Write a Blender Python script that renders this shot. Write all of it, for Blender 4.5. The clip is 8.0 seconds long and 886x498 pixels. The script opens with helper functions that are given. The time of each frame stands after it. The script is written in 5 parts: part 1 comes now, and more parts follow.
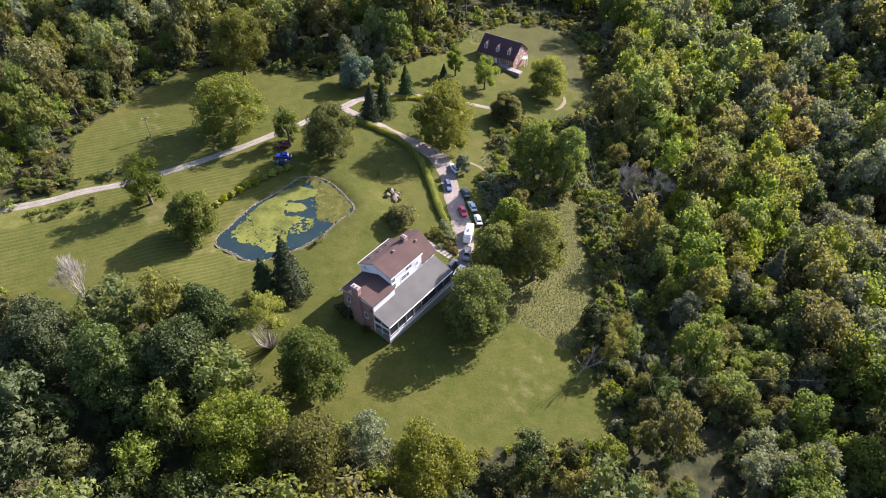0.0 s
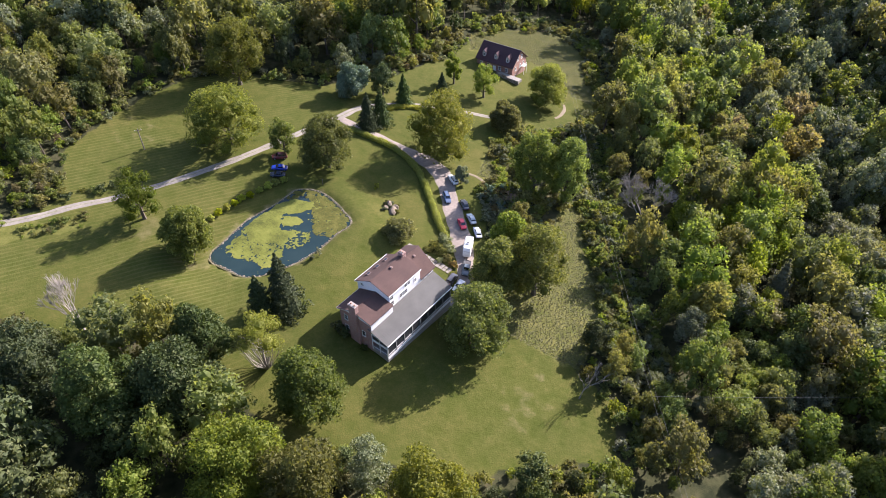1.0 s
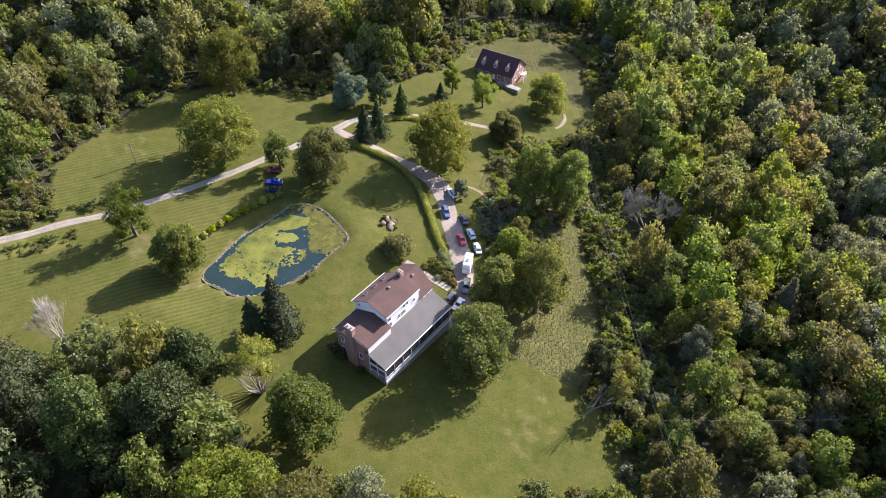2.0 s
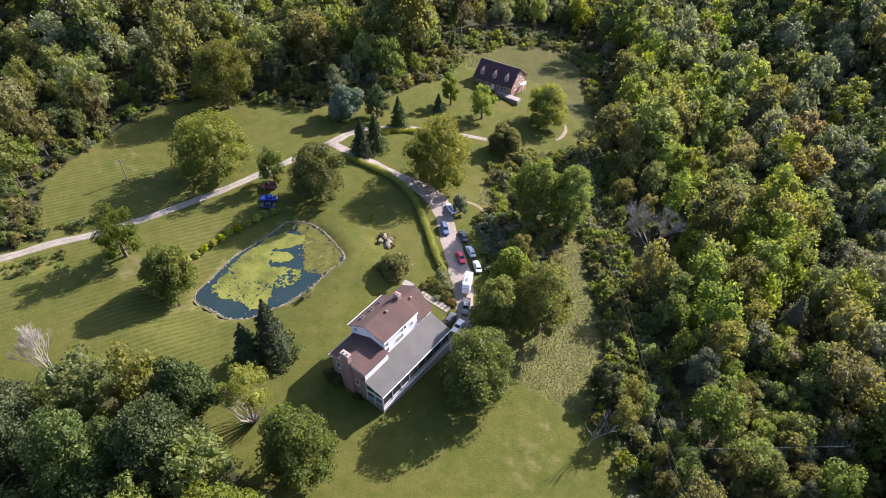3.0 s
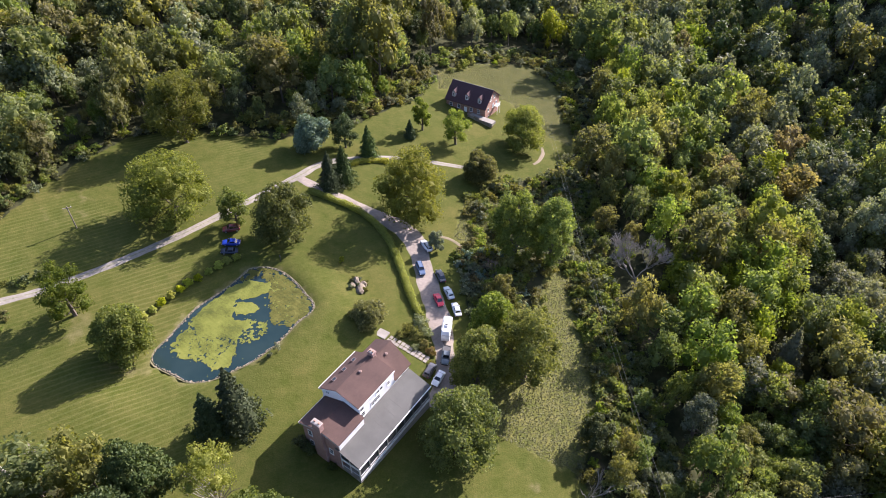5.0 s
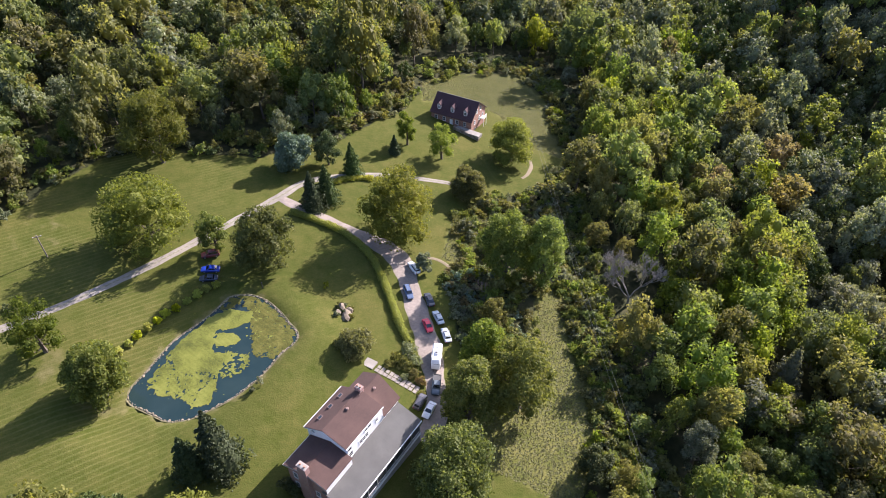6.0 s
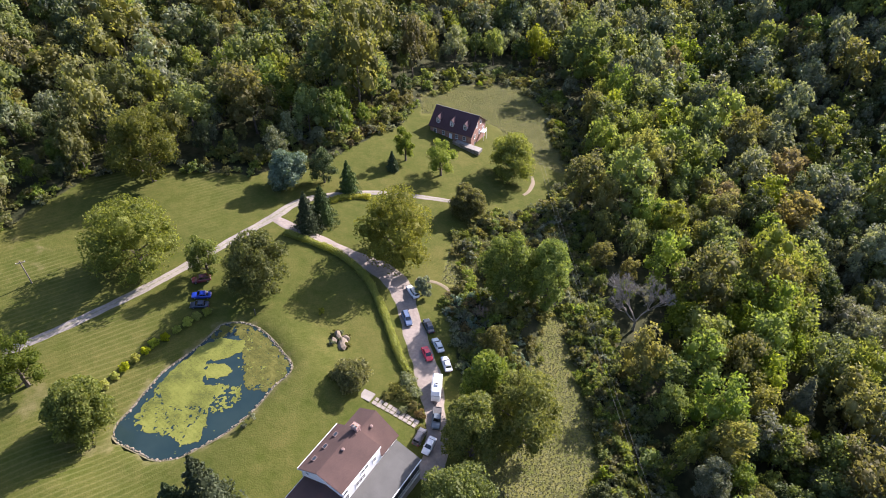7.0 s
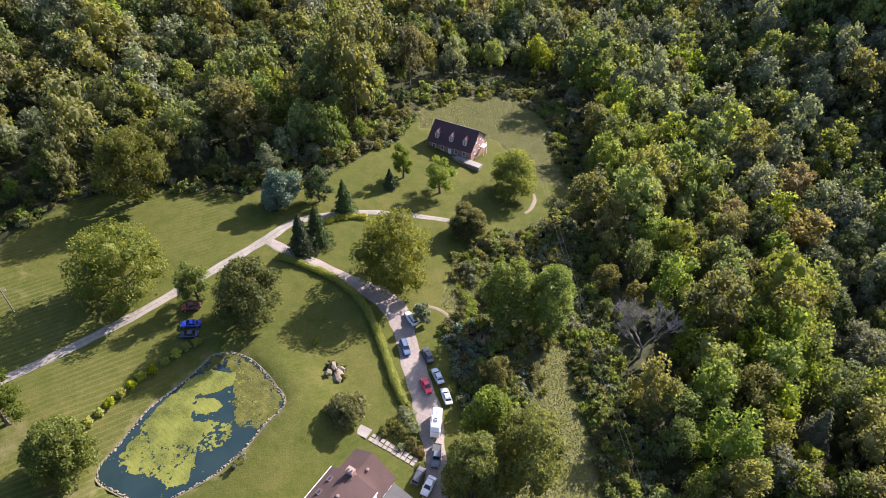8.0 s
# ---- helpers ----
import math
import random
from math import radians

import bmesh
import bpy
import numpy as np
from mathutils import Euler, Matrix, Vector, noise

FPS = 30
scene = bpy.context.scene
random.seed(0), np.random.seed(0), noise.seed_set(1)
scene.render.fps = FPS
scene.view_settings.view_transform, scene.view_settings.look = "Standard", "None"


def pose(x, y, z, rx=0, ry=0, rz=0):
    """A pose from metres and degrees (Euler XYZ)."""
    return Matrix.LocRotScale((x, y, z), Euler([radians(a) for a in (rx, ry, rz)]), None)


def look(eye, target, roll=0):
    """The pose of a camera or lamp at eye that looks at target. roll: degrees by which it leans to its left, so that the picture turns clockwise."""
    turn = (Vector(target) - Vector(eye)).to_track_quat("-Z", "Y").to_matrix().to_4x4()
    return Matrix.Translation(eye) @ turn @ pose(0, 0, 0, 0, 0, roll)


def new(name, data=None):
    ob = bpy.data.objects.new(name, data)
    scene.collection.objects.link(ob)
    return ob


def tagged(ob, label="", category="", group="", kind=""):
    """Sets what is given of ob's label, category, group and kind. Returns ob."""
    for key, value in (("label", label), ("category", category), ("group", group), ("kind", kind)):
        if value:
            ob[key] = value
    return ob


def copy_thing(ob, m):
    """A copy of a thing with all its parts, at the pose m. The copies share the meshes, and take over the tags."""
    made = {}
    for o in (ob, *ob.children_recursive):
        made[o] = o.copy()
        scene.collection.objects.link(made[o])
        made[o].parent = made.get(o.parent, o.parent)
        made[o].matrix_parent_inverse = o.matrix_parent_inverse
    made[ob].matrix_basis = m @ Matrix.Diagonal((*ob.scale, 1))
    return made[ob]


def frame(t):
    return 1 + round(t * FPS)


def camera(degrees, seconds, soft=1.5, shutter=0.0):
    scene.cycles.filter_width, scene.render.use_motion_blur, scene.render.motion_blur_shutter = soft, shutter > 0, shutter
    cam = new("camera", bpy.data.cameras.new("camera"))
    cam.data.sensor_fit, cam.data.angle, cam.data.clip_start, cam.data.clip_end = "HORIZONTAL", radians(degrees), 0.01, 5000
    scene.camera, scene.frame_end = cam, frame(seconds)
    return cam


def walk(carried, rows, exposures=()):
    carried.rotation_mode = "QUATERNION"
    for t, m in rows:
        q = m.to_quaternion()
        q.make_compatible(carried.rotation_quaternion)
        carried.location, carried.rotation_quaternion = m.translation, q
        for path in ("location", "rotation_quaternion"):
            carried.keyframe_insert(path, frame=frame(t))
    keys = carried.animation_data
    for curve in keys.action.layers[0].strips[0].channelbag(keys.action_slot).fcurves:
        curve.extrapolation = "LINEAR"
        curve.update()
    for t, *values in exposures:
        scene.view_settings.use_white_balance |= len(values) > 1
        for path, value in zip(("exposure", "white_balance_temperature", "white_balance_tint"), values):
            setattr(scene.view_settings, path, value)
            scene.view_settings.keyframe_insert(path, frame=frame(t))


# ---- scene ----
cam = camera(65.8, 8.0, soft=0.85)
METRES, EYE, TILT, LEAN, TURN = 50.0, 106.4, -43.0, 0.0, 0.0
ROWS = [
    (0.0, 0.0, 0.0, 0.0, 0.0, 0.0, -0.0),
    (0.5, -0.0008, 0.0295, 0.0276, -0.06, 0.06, 0.13),
    (1.0, -0.0013, 0.0623, 0.0587, -0.11, 0.12, 0.25),
    (1.5, -0.0014, 0.0981, 0.0918, -0.15, 0.19, 0.36),
    (3.0, -0.0002, 0.2205, 0.2064, -0.29, 0.37, 0.69),
    (3.5, 0.0011, 0.2657, 0.248, -0.34, 0.43, 0.78),
    (4.0, 0.0047, 0.3114, 0.2914, -0.53, 0.48, 1.04),
    (4.5, 0.0083, 0.3586, 0.3357, -1.32, 0.51, 1.82),
    (6.0, 0.0134, 0.5115, 0.4789, -3.34, 0.5, 3.73),
    (6.5, 0.0173, 0.5649, 0.5283, -3.4, 0.54, 3.81),
    (7.0, 0.0215, 0.619, 0.5784, -3.45, 0.58, 3.88),
    (7.5, 0.0265, 0.6739, 0.6302, -3.5, 0.6, 3.96),
    (8.0, 0.0324, 0.73, 0.6821, -3.56, 0.64, 4.02),
]
walk(cam, [(t, pose(0, 0, EYE, TILT, LEAN, TURN) @ pose(METRES * x, METRES * y, METRES * z, 90 + pitch, roll, yaw)) for t, x, y, z, yaw, pitch, roll in ROWS], exposures=[(0.0, 1.6, 5950, 23), (8.0, 1.6, 5950, 23)])

# ---- world and sun ----
SUN_AZ, SUN_EL = 50.5, 27.5          # degrees: azimuth clockwise from +y, elevation
world = bpy.data.worlds.new("world")
scene.world = world
world.use_nodes = True
wt = world.node_tree
sky = wt.nodes.new("ShaderNodeTexSky")
sky.sky_type, sky.sun_disc = "NISHITA", False
sky.sun_elevation, sky.sun_rotation = radians(SUN_EL), radians(SUN_AZ)
sky.air_density, sky.dust_density, sky.ozone_density = 1.0, 1.6, 1.0
wt.links.new(sky.outputs[0], wt.nodes["Background"].inputs[0])
wt.nodes["Background"].inputs[1].default_value = 0.10
sun_data = bpy.data.lights.new("sun", "SUN")
sun_data.energy, sun_data.angle, sun_data.color = 4.8, radians(0.6), (1.0, 0.91, 0.80)
sun = new("sun", sun_data)
sun_dir = Vector((math.sin(radians(SUN_AZ)) * math.cos(radians(SUN_EL)), math.cos(radians(SUN_AZ)) * math.cos(radians(SUN_EL)), math.sin(radians(SUN_EL))))
sun.matrix_world = look(tuple(sun_dir * 300), (0, 0, 0))

# ---- materials ----
class Mat:
    """A node material with a Principled surface and a few shortcuts."""

    def __init__(self, name, rough=0.8, metal=0.0):
        self.m = bpy.data.materials.new(name)
        self.m.use_nodes = True
        self.t = self.m.node_tree
        self.b = self.t.nodes["Principled BSDF"]
        self.b.inputs["Roughness"].default_value = rough
        self.b.inputs["Metallic"].default_value = metal

    def n(self, kind, **kw):
        node = self.t.nodes.new(kind)
        for k, v in kw.items():
            node.inputs[k].default_value = v
        return node

    def link(self, a, b):
        self.t.links.new(a, b)

    def coords(self, space="Object"):
        return self.n("ShaderNodeTexCoord").outputs[space]

    def noise(self, scale, detail=4.0, rough=0.55, vec=None, distort=0.0):
        k = self.n("ShaderNodeTexNoise", Scale=scale, Detail=detail, Roughness=rough, Distortion=distort)
        self.link(vec if vec is not None else self.coords(), k.inputs["Vector"])
        return k.outputs[0]

    def ramp(self, fac, stops):
        r = self.n("ShaderNodeValToRGB")
        e = r.color_ramp.elements
        while len(e) < len(stops):
            e.new(0.5)
        for k, (p, c) in enumerate(stops):
            e[k].position = p
            e[k].color = (*c, 1)
        self.link(fac, r.inputs[0])
        return r.outputs[0]

    def mix(self, fac, a, b, blend="MIX"):
        k = self.t.nodes.new("ShaderNodeMix")
        k.data_type, k.blend_type = "RGBA", blend
        for sock, v in ((k.inputs[0], fac), (k.inputs[6], a), (k.inputs[7], b)):
            if isinstance(v, (int, float)):
                sock.default_value = v
            elif isinstance(v, tuple):
                sock.default_value = (*v, 1)
            else:
                self.link(v, sock)
        return k.outputs[2]

    def math(self, op, a, b=0.0, clamp=False):
        k = self.t.nodes.new("ShaderNodeMath")
        k.operation, k.use_clamp = op, clamp
        for sock, v in ((k.inputs[0], a), (k.inputs[1], b)):
            if isinstance(v, (int, float)):
                sock.default_value = v
            else:
                self.link(v, sock)
        return k.outputs[0]

    def attr(self, name):
        a = self.t.nodes.new("ShaderNodeAttribute")
        a.attribute_name = name
        return a.outputs["Fac"]

    def obj_random(self):
        return self.t.nodes.new("ShaderNodeObjectInfo").outputs["Random"]

    def island(self):
        return self.t.nodes.new("ShaderNodeNewGeometry").outputs["Random Per Island"]

    def color(self, c):
        if isinstance(c, tuple):
            self.b.inputs["Base Color"].default_value = (*c, 1)
        else:
            self.link(c, self.b.inputs["Base Color"])

    def bump(self, height, strength=0.4, dist=0.05):
        k = self.n("ShaderNodeBump", Strength=strength, Distance=dist)
        self.link(height, k.inputs["Height"])
        self.link(k.outputs[0], self.b.inputs["Normal"])


def plain(name, col, rough=0.6, metal=0.0, scale=3.0, vary=0.18, fine=0.5):
    """Colour with grain and stains at two scales."""
    m = Mat(name, rough, metal)
    big = m.noise(scale * 0.25, 5)
    small = m.noise(scale * 6, 3)
    lo, hi = tuple(c * (1 - vary) for c in col), tuple(min(1, c * (1 + vary)) for c in col)
    f = m.math("ADD", m.math("MULTIPLY", big, 1 - fine * 0.5), m.math("MULTIPLY", small, fine * 0.5))
    m.color(m.ramp(f, [(0.3, lo), (0.7, hi)]))
    m.bump(small, 0.15, 0.02)
    return m.m


def foliage(name, dark, mid, light, trans=0.54):
    """Leaf clumps: hue by tree, value by clump, some light passing through."""
    m = Mat(name, 0.6)
    m.b.inputs["Specular IOR Level"].default_value = 0.18
    fine = m.math("ADD", m.math("MULTIPLY", m.noise(0.45, 3), 0.34), m.math("MULTIPLY", m.noise(2.6, 3), 0.24))
    f = m.math("ADD", m.math("MULTIPLY", m.island(), 0.42), fine)
    col = m.ramp(f, [(0.22, dark), (0.5, mid), (0.78, light)])
    r = m.math("FRACT", m.math("ADD", m.obj_random(), m.attr("tree")))
    hue = m.t.nodes.new("ShaderNodeHueSaturation")
    m.link(col, hue.inputs["Color"])
    m.link(m.math("ADD", 0.484, m.math("MULTIPLY", r, 0.032)), hue.inputs["Hue"])
    m.link(m.math("ADD", 0.86, m.math("MULTIPLY", m.math("FRACT", m.math("MULTIPLY", r, 3.7)), 0.54)), hue.inputs["Value"])
    m.link(m.math("ADD", 0.80, m.math("MULTIPLY", m.math("FRACT", m.math("MULTIPLY", r, 7.3)), 0.34)), hue.inputs["Saturation"])
    m.color(hue.outputs[0])
    tr = m.n("ShaderNodeBsdfTranslucent")
    m.link(m.mix(1.0, hue.outputs[0], (1.28, 1.25, 0.6), "MULTIPLY"), tr.inputs["Color"])
    mx = m.n("ShaderNodeMixShader", Fac=trans)
    m.link(m.b.outputs[0], mx.inputs[1])
    m.link(tr.outputs[0], mx.inputs[2])
    m.link(mx.outputs[0], m.t.nodes["Material Output"].inputs["Surface"])
    return m.m


LEAF = {
    "green": foliage("leaf_green", (0.056, 0.082, 0.020), (0.138, 0.172, 0.044), (0.224, 0.246, 0.077)),
    "lime": foliage("leaf_lime", (0.064, 0.089, 0.015), (0.154, 0.186, 0.033), (0.236, 0.261, 0.056)),
    "olive": foliage("leaf_olive", (0.064, 0.069, 0.023), (0.148, 0.148, 0.050), (0.222, 0.210, 0.082)),
    # grey-green, its extra blue also stands for haze over the far-right woods
    "grey": foliage("leaf_grey_green", (0.066, 0.086, 0.047), (0.160, 0.178, 0.102), (0.257, 0.264, 0.172), 0.42),
    # dark green, lowered further to carry shade on the lower-left wood
    "dark": foliage("leaf_dark", (0.024, 0.038, 0.012), (0.058, 0.076, 0.024), (0.104, 0.116, 0.040), 0.3),
    "blue": foliage("needle_blue", (0.062, 0.098, 0.066), (0.130, 0.178, 0.124), (0.205, 0.255, 0.190), 0.3),
    "yellow": foliage("leaf_yellow", (0.095, 0.107, 0.024), (0.198, 0.211, 0.055), (0.289, 0.284, 0.097)),
    "field": foliage("leaf_field", (0.044, 0.067, 0.013), (0.104, 0.133, 0.028), (0.176, 0.198, 0.048), 0.54),
    "sunny": foliage("leaf_sunny", (0.052, 0.066, 0.011), (0.118, 0.132, 0.022), (0.188, 0.192, 0.040), 0.54),
    "hedge": foliage("leaf_hedge", (0.156, 0.188, 0.024), (0.311, 0.344, 0.043), (0.433, 0.440, 0.070), 0.5),
    "spruce": foliage("needle_spruce", (0.020, 0.038, 0.013), (0.050, 0.075, 0.026), (0.086, 0.112, 0.044), 0.25),
    "brown": foliage("leaf_brown", (0.072, 0.062, 0.029), (0.155, 0.128, 0.062), (0.210, 0.170, 0.092)),
}
BARK = plain("bark", (0.10, 0.080, 0.062), 0.9, scale=2.0, vary=0.4)
DEADWOOD = plain("dead_wood", (0.24, 0.215, 0.185), 0.9, scale=2.0, vary=0.3)

# ---- the lie of the land ----
LAND = {(0, 0): -2.27, (0, 1): -0.13, (0, 2): -3.08, (0, 3): 0.18, (0, 4): 0.53, (1, 0): -15.91, (1, 1): 0.66, (1, 2): 0.91, (1, 3): -1.88, (2, 0): -9.5, (2, 1): 0.91, (2, 2): 3.68, (3, 0): -0.23, (3, 1): -0.79, (4, 0): 3.81}
POND_Z = 1.7
POND = [(-51.6, 114.6), (-51.1, 117.1), (-49.8, 119.2), (-48.3, 122.4), (-46.6, 125.9), (-44.5, 128.8), (-42.1, 131.1), (-39.6, 133.9), (-37.6, 136.6), (-36.3, 138.5), (-34.0, 138.9), (-31.4, 138.5), (-28.7, 136.8), (-25.9, 133.8), (-23.4, 130.2), (-21.5, 127.3), (-21.6, 125.3), (-22.9, 123.6), (-24.4, 122.2), (-25.8, 119.8), (-27.5, 117.4), (-29.1, 115.5), (-30.9, 113.7), (-32.9, 112.2), (-35.1, 110.9), (-37.3, 109.7), (-39.3, 108.8), (-41.7, 108.5), (-43.9, 109.0), (-46.2, 110.4), (-48.7, 111.9), (-50.4, 112.9)]
CLEARING = [(-140, 108), (-104, 114), (-90, 127), (-91.5, 136.7), (-94.7, 147.6), (-92.4, 157), (-85.2, 171.6), (-79.7, 182), (-75, 187), (-61, 194), (-53.6, 191), (-35.5, 190.5), (-30, 193), (-12.5, 203), (-5.8, 213), (3, 219), (11.6, 240), (26, 249), (45, 257), (52, 240), (52, 215), (52, 201), (44, 190), (34, 181), (22, 177), (14, 168), (14, 150), (12, 135), (12, 118), (20, 112), (27, 128), (34, 147), (38, 146), (36, 128), (37.5, 114), (32, 99), (28.5, 90), (33, 84), (33.5, 76), (31, 71), (12, 66), (3.7, 64.5), (-8.6, 66), (-17, 68.5), (-24, 68), (-36, 75), (-45, 83), (-55, 93.5), (-74, 90), (-88, 93.6), (-140, 88)]
ROUGH = [[(11, 99.5), (20, 94.5), (28.5, 90), (33, 99), (38.5, 114), (37, 128), (39, 146), (33, 148), (26, 128), (14, 112)],
         [(9.5, 152), (22, 148), (26, 178), (14, 169)],
         [(10, 228), (11, 243), (26, 251), (46, 258), (53, 240), (53, 200), (42, 206), (38, 212), (34, 224), (25, 229)],
         [(-140, 118), (-104, 118), (-92, 121.8), (-88, 119.8), (-80, 121.8), (-79.6, 119.6), (-92, 114.8), (-104, 108), (-140, 108)]]


def smooth01(a, b, x):
    t = np.clip((np.asarray(x, float) - a) / (b - a), 0, 1)
    return t * t * (3 - 2 * t)


def poly_dist(poly, x, y):
    """Signed distance to a polygon in plan: positive inside."""
    x, y = np.asarray(x, float), np.asarray(y, float)
    best, inside = np.full(x.shape, 1e9), np.zeros(x.shape, bool)
    for (ax, ay), (bx, by) in zip(poly, poly[1:] + poly[:1]):
        dx, dy = bx - ax, by - ay
        t = np.clip(((x - ax) * dx + (y - ay) * dy) / (dx * dx + dy * dy), 0, 1)
        best = np.minimum(best, np.hypot(x - ax - t * dx, y - ay - t * dy))
        cross = (ay > y) != (by > y)
        xi = ax + (y - ay) * dx / (dy if dy else 1e-9)
        inside ^= cross & (x < xi)
    return np.where(inside, best, -best)


def wobble(x, y, s, k=0.0):
    """Cheap smooth noise in plan, about -1..1."""
    x, y = np.asarray(x, float) / s, np.asarray(y, float) / s
    return (np.sin(x * 1.7 + 1.3 * np.sin(y * 1.1 + k) + k) + np.sin(y * 1.9 + 1.1 * np.sin(x * 1.3 + 2 + k)) + np.sin((x + y) * 2.9 + k * 3) * 0.6) / 2.6


def land(x, y):
    """Height of the ground at (x, y)."""
    x, y = np.asarray(x, float), np.asarray(y, float)
    u, v = np.clip(x, -130, 190) / 100, (np.clip(y, 10, 310) - 140) / 100
    z = sum(c * u ** i * v ** j for (i, j), c in LAND.items())
    # hills that close the valley behind the woods
    far = np.maximum(0, np.maximum(np.maximum(-150 - x, x - 215), np.maximum(y - 350, -60 - y)))
    z = z + 0.16 * far * (1 - np.exp(-far / 120)) + 6 * wobble(x, y, 90) * smooth01(40, 200, far)
    d = poly_dist(POND, x, y)
    z = z + (POND_Z + 0.28 - z) * smooth01(-13, -1.0, d)
    z = z - 1.5 * smooth01(-0.9, 1.6, d)
    return z


def land1(x, y):
    return float(land(np.array([x]), np.array([y]))[0])


def mesh_object(name, verts, faces, mat, parent=None, smooth=False):
    me = bpy.data.meshes.new(name)
    me.from_pydata([tuple(map(float, v)) for v in verts], [], [tuple(map(int, f)) for f in faces])
    me.materials.append(mat)
    if smooth:
        me.polygons.foreach_set("use_smooth", [True] * len(me.polygons))
    me.update()
    ob = new(name, me)
    if parent is not None:
        ob.parent = parent
    return ob


def ground_material():
    m = Mat("ground", 0.95)
    m.b.inputs["Specular IOR Level"].default_value = 0.08
    co = m.coords()
    lawn, rough, bare = m.attr("lawn"), m.attr("rough"), m.attr("bare")
    n1, n2, n3 = m.noise(0.05, 5, vec=co), m.noise(0.35, 5, vec=co), m.noise(4.0, 4, vec=co)
    # mown lawn: patchy greens, drier spots, curved mowing lines
    base = m.ramp(n1, [(0.34, (0.050, 0.066, 0.010)), (0.52, (0.074, 0.085, 0.014)), (0.68, (0.108, 0.100, 0.024))])
    dry = m.ramp(m.math("ADD", m.math("MULTIPLY", n2, 0.55), m.math("MULTIPLY", m.noise(1.3, 5, 0.7, vec=co), 0.45)), [(0.36, (0.046, 0.060, 0.010)), (0.62, (0.125, 0.110, 0.034))])
    grass = m.mix(0.55, base, dry)
    wave = m.n("ShaderNodeTexWave", Scale=0.27, Distortion=9.0, Detail=1.0)
    wave.inputs["Detail Scale"].default_value = 0.05
    mp = m.n("ShaderNodeMapping", Rotation=(0, 0, radians(62)))
    m.link(co, mp.inputs[0])
    m.link(mp.outputs[0], wave.inputs["Vector"])
    line = m.math("MULTIPLY", m.math("POWER", wave.outputs["Fac"], 4.0), 0.34)
    line = m.math("MULTIPLY", line, m.ramp(m.noise(0.03, 2, vec=co), [(0.40, (0, 0, 0)), (0.56, (1, 1, 1))]))
    sx = m.n("ShaderNodeSeparateXYZ")
    m.link(co, sx.inputs[0])
    meadow = m.math("MULTIPLY", m.math("SUBTRACT", -34.0, sx.outputs[0]), 0.06, True)
    line = m.math("MULTIPLY", line, m.math("ADD", 0.12, m.math("MULTIPLY", meadow, 0.88)))
    grass = m.mix(line, grass, (0.185, 0.172, 0.066))
    grass = m.mix(m.math("MULTIPLY", m.ramp(n3, [(0.35, (0, 0, 0)), (0.7, (1, 1, 1))]), 0.50), grass, (0.036, 0.052, 0.008))
    weeds = m.ramp(m.math("ADD", m.math("MULTIPLY", n2, 0.6), m.math("MULTIPLY", n3, 0.4)), [(0.35, (0.074, 0.084, 0.018)), (0.5, (0.112, 0.114, 0.028)), (0.66, (0.160, 0.146, 0.048))])
    floor = m.ramp(n2, [(0.35, (0.022, 0.026, 0.012)), (0.55, (0.048, 0.050, 0.022)), (0.75, (0.085, 0.072, 0.040))])
    soil = m.ramp(n2, [(0.3, (0.135, 0.115, 0.058)), (0.7, (0.205, 0.170, 0.090))])
    edge = m.math("ADD", lawn, m.math("MULTIPLY", m.math("SUBTRACT", n2, 0.5), 0.9))
    edge = m.math("MULTIPLY", m.math("SUBTRACT", edge, 0.4), 5.0, True)
    col = m.mix(edge, floor, grass)
    re = m.math("MULTIPLY", m.math("SUBTRACT", m.math("ADD", rough, m.math("MULTIPLY", m.math("SUBTRACT", n2, 0.5), 0.7)), 0.4), 5.0, True)
    col = m.mix(re, col, weeds)
    be = m.math("MULTIPLY", m.math("SUBTRACT", m.math("ADD", bare, m.math("MULTIPLY", m.math("SUBTRACT", n2, 0.5), 1.2)), 0.52), 1.5, True)
    col = m.mix(be, col, soil)
    m.color(col)
    m.bump(m.math("ADD", m.math("MULTIPLY", n3, 0.6), n2), 0.8, 0.16)
    return m.m


# bare, worn spots: (x, y, radius)
WORN = [(-66, 121, 6.0), (-55, 112, 4.0), (-51.5, 112.5, 3.2), (14, 96, 2.0), (16, 82, 1.8), (20, 88, 1.5), (-40, 143, 3.5), (12, 143, 3.0)]


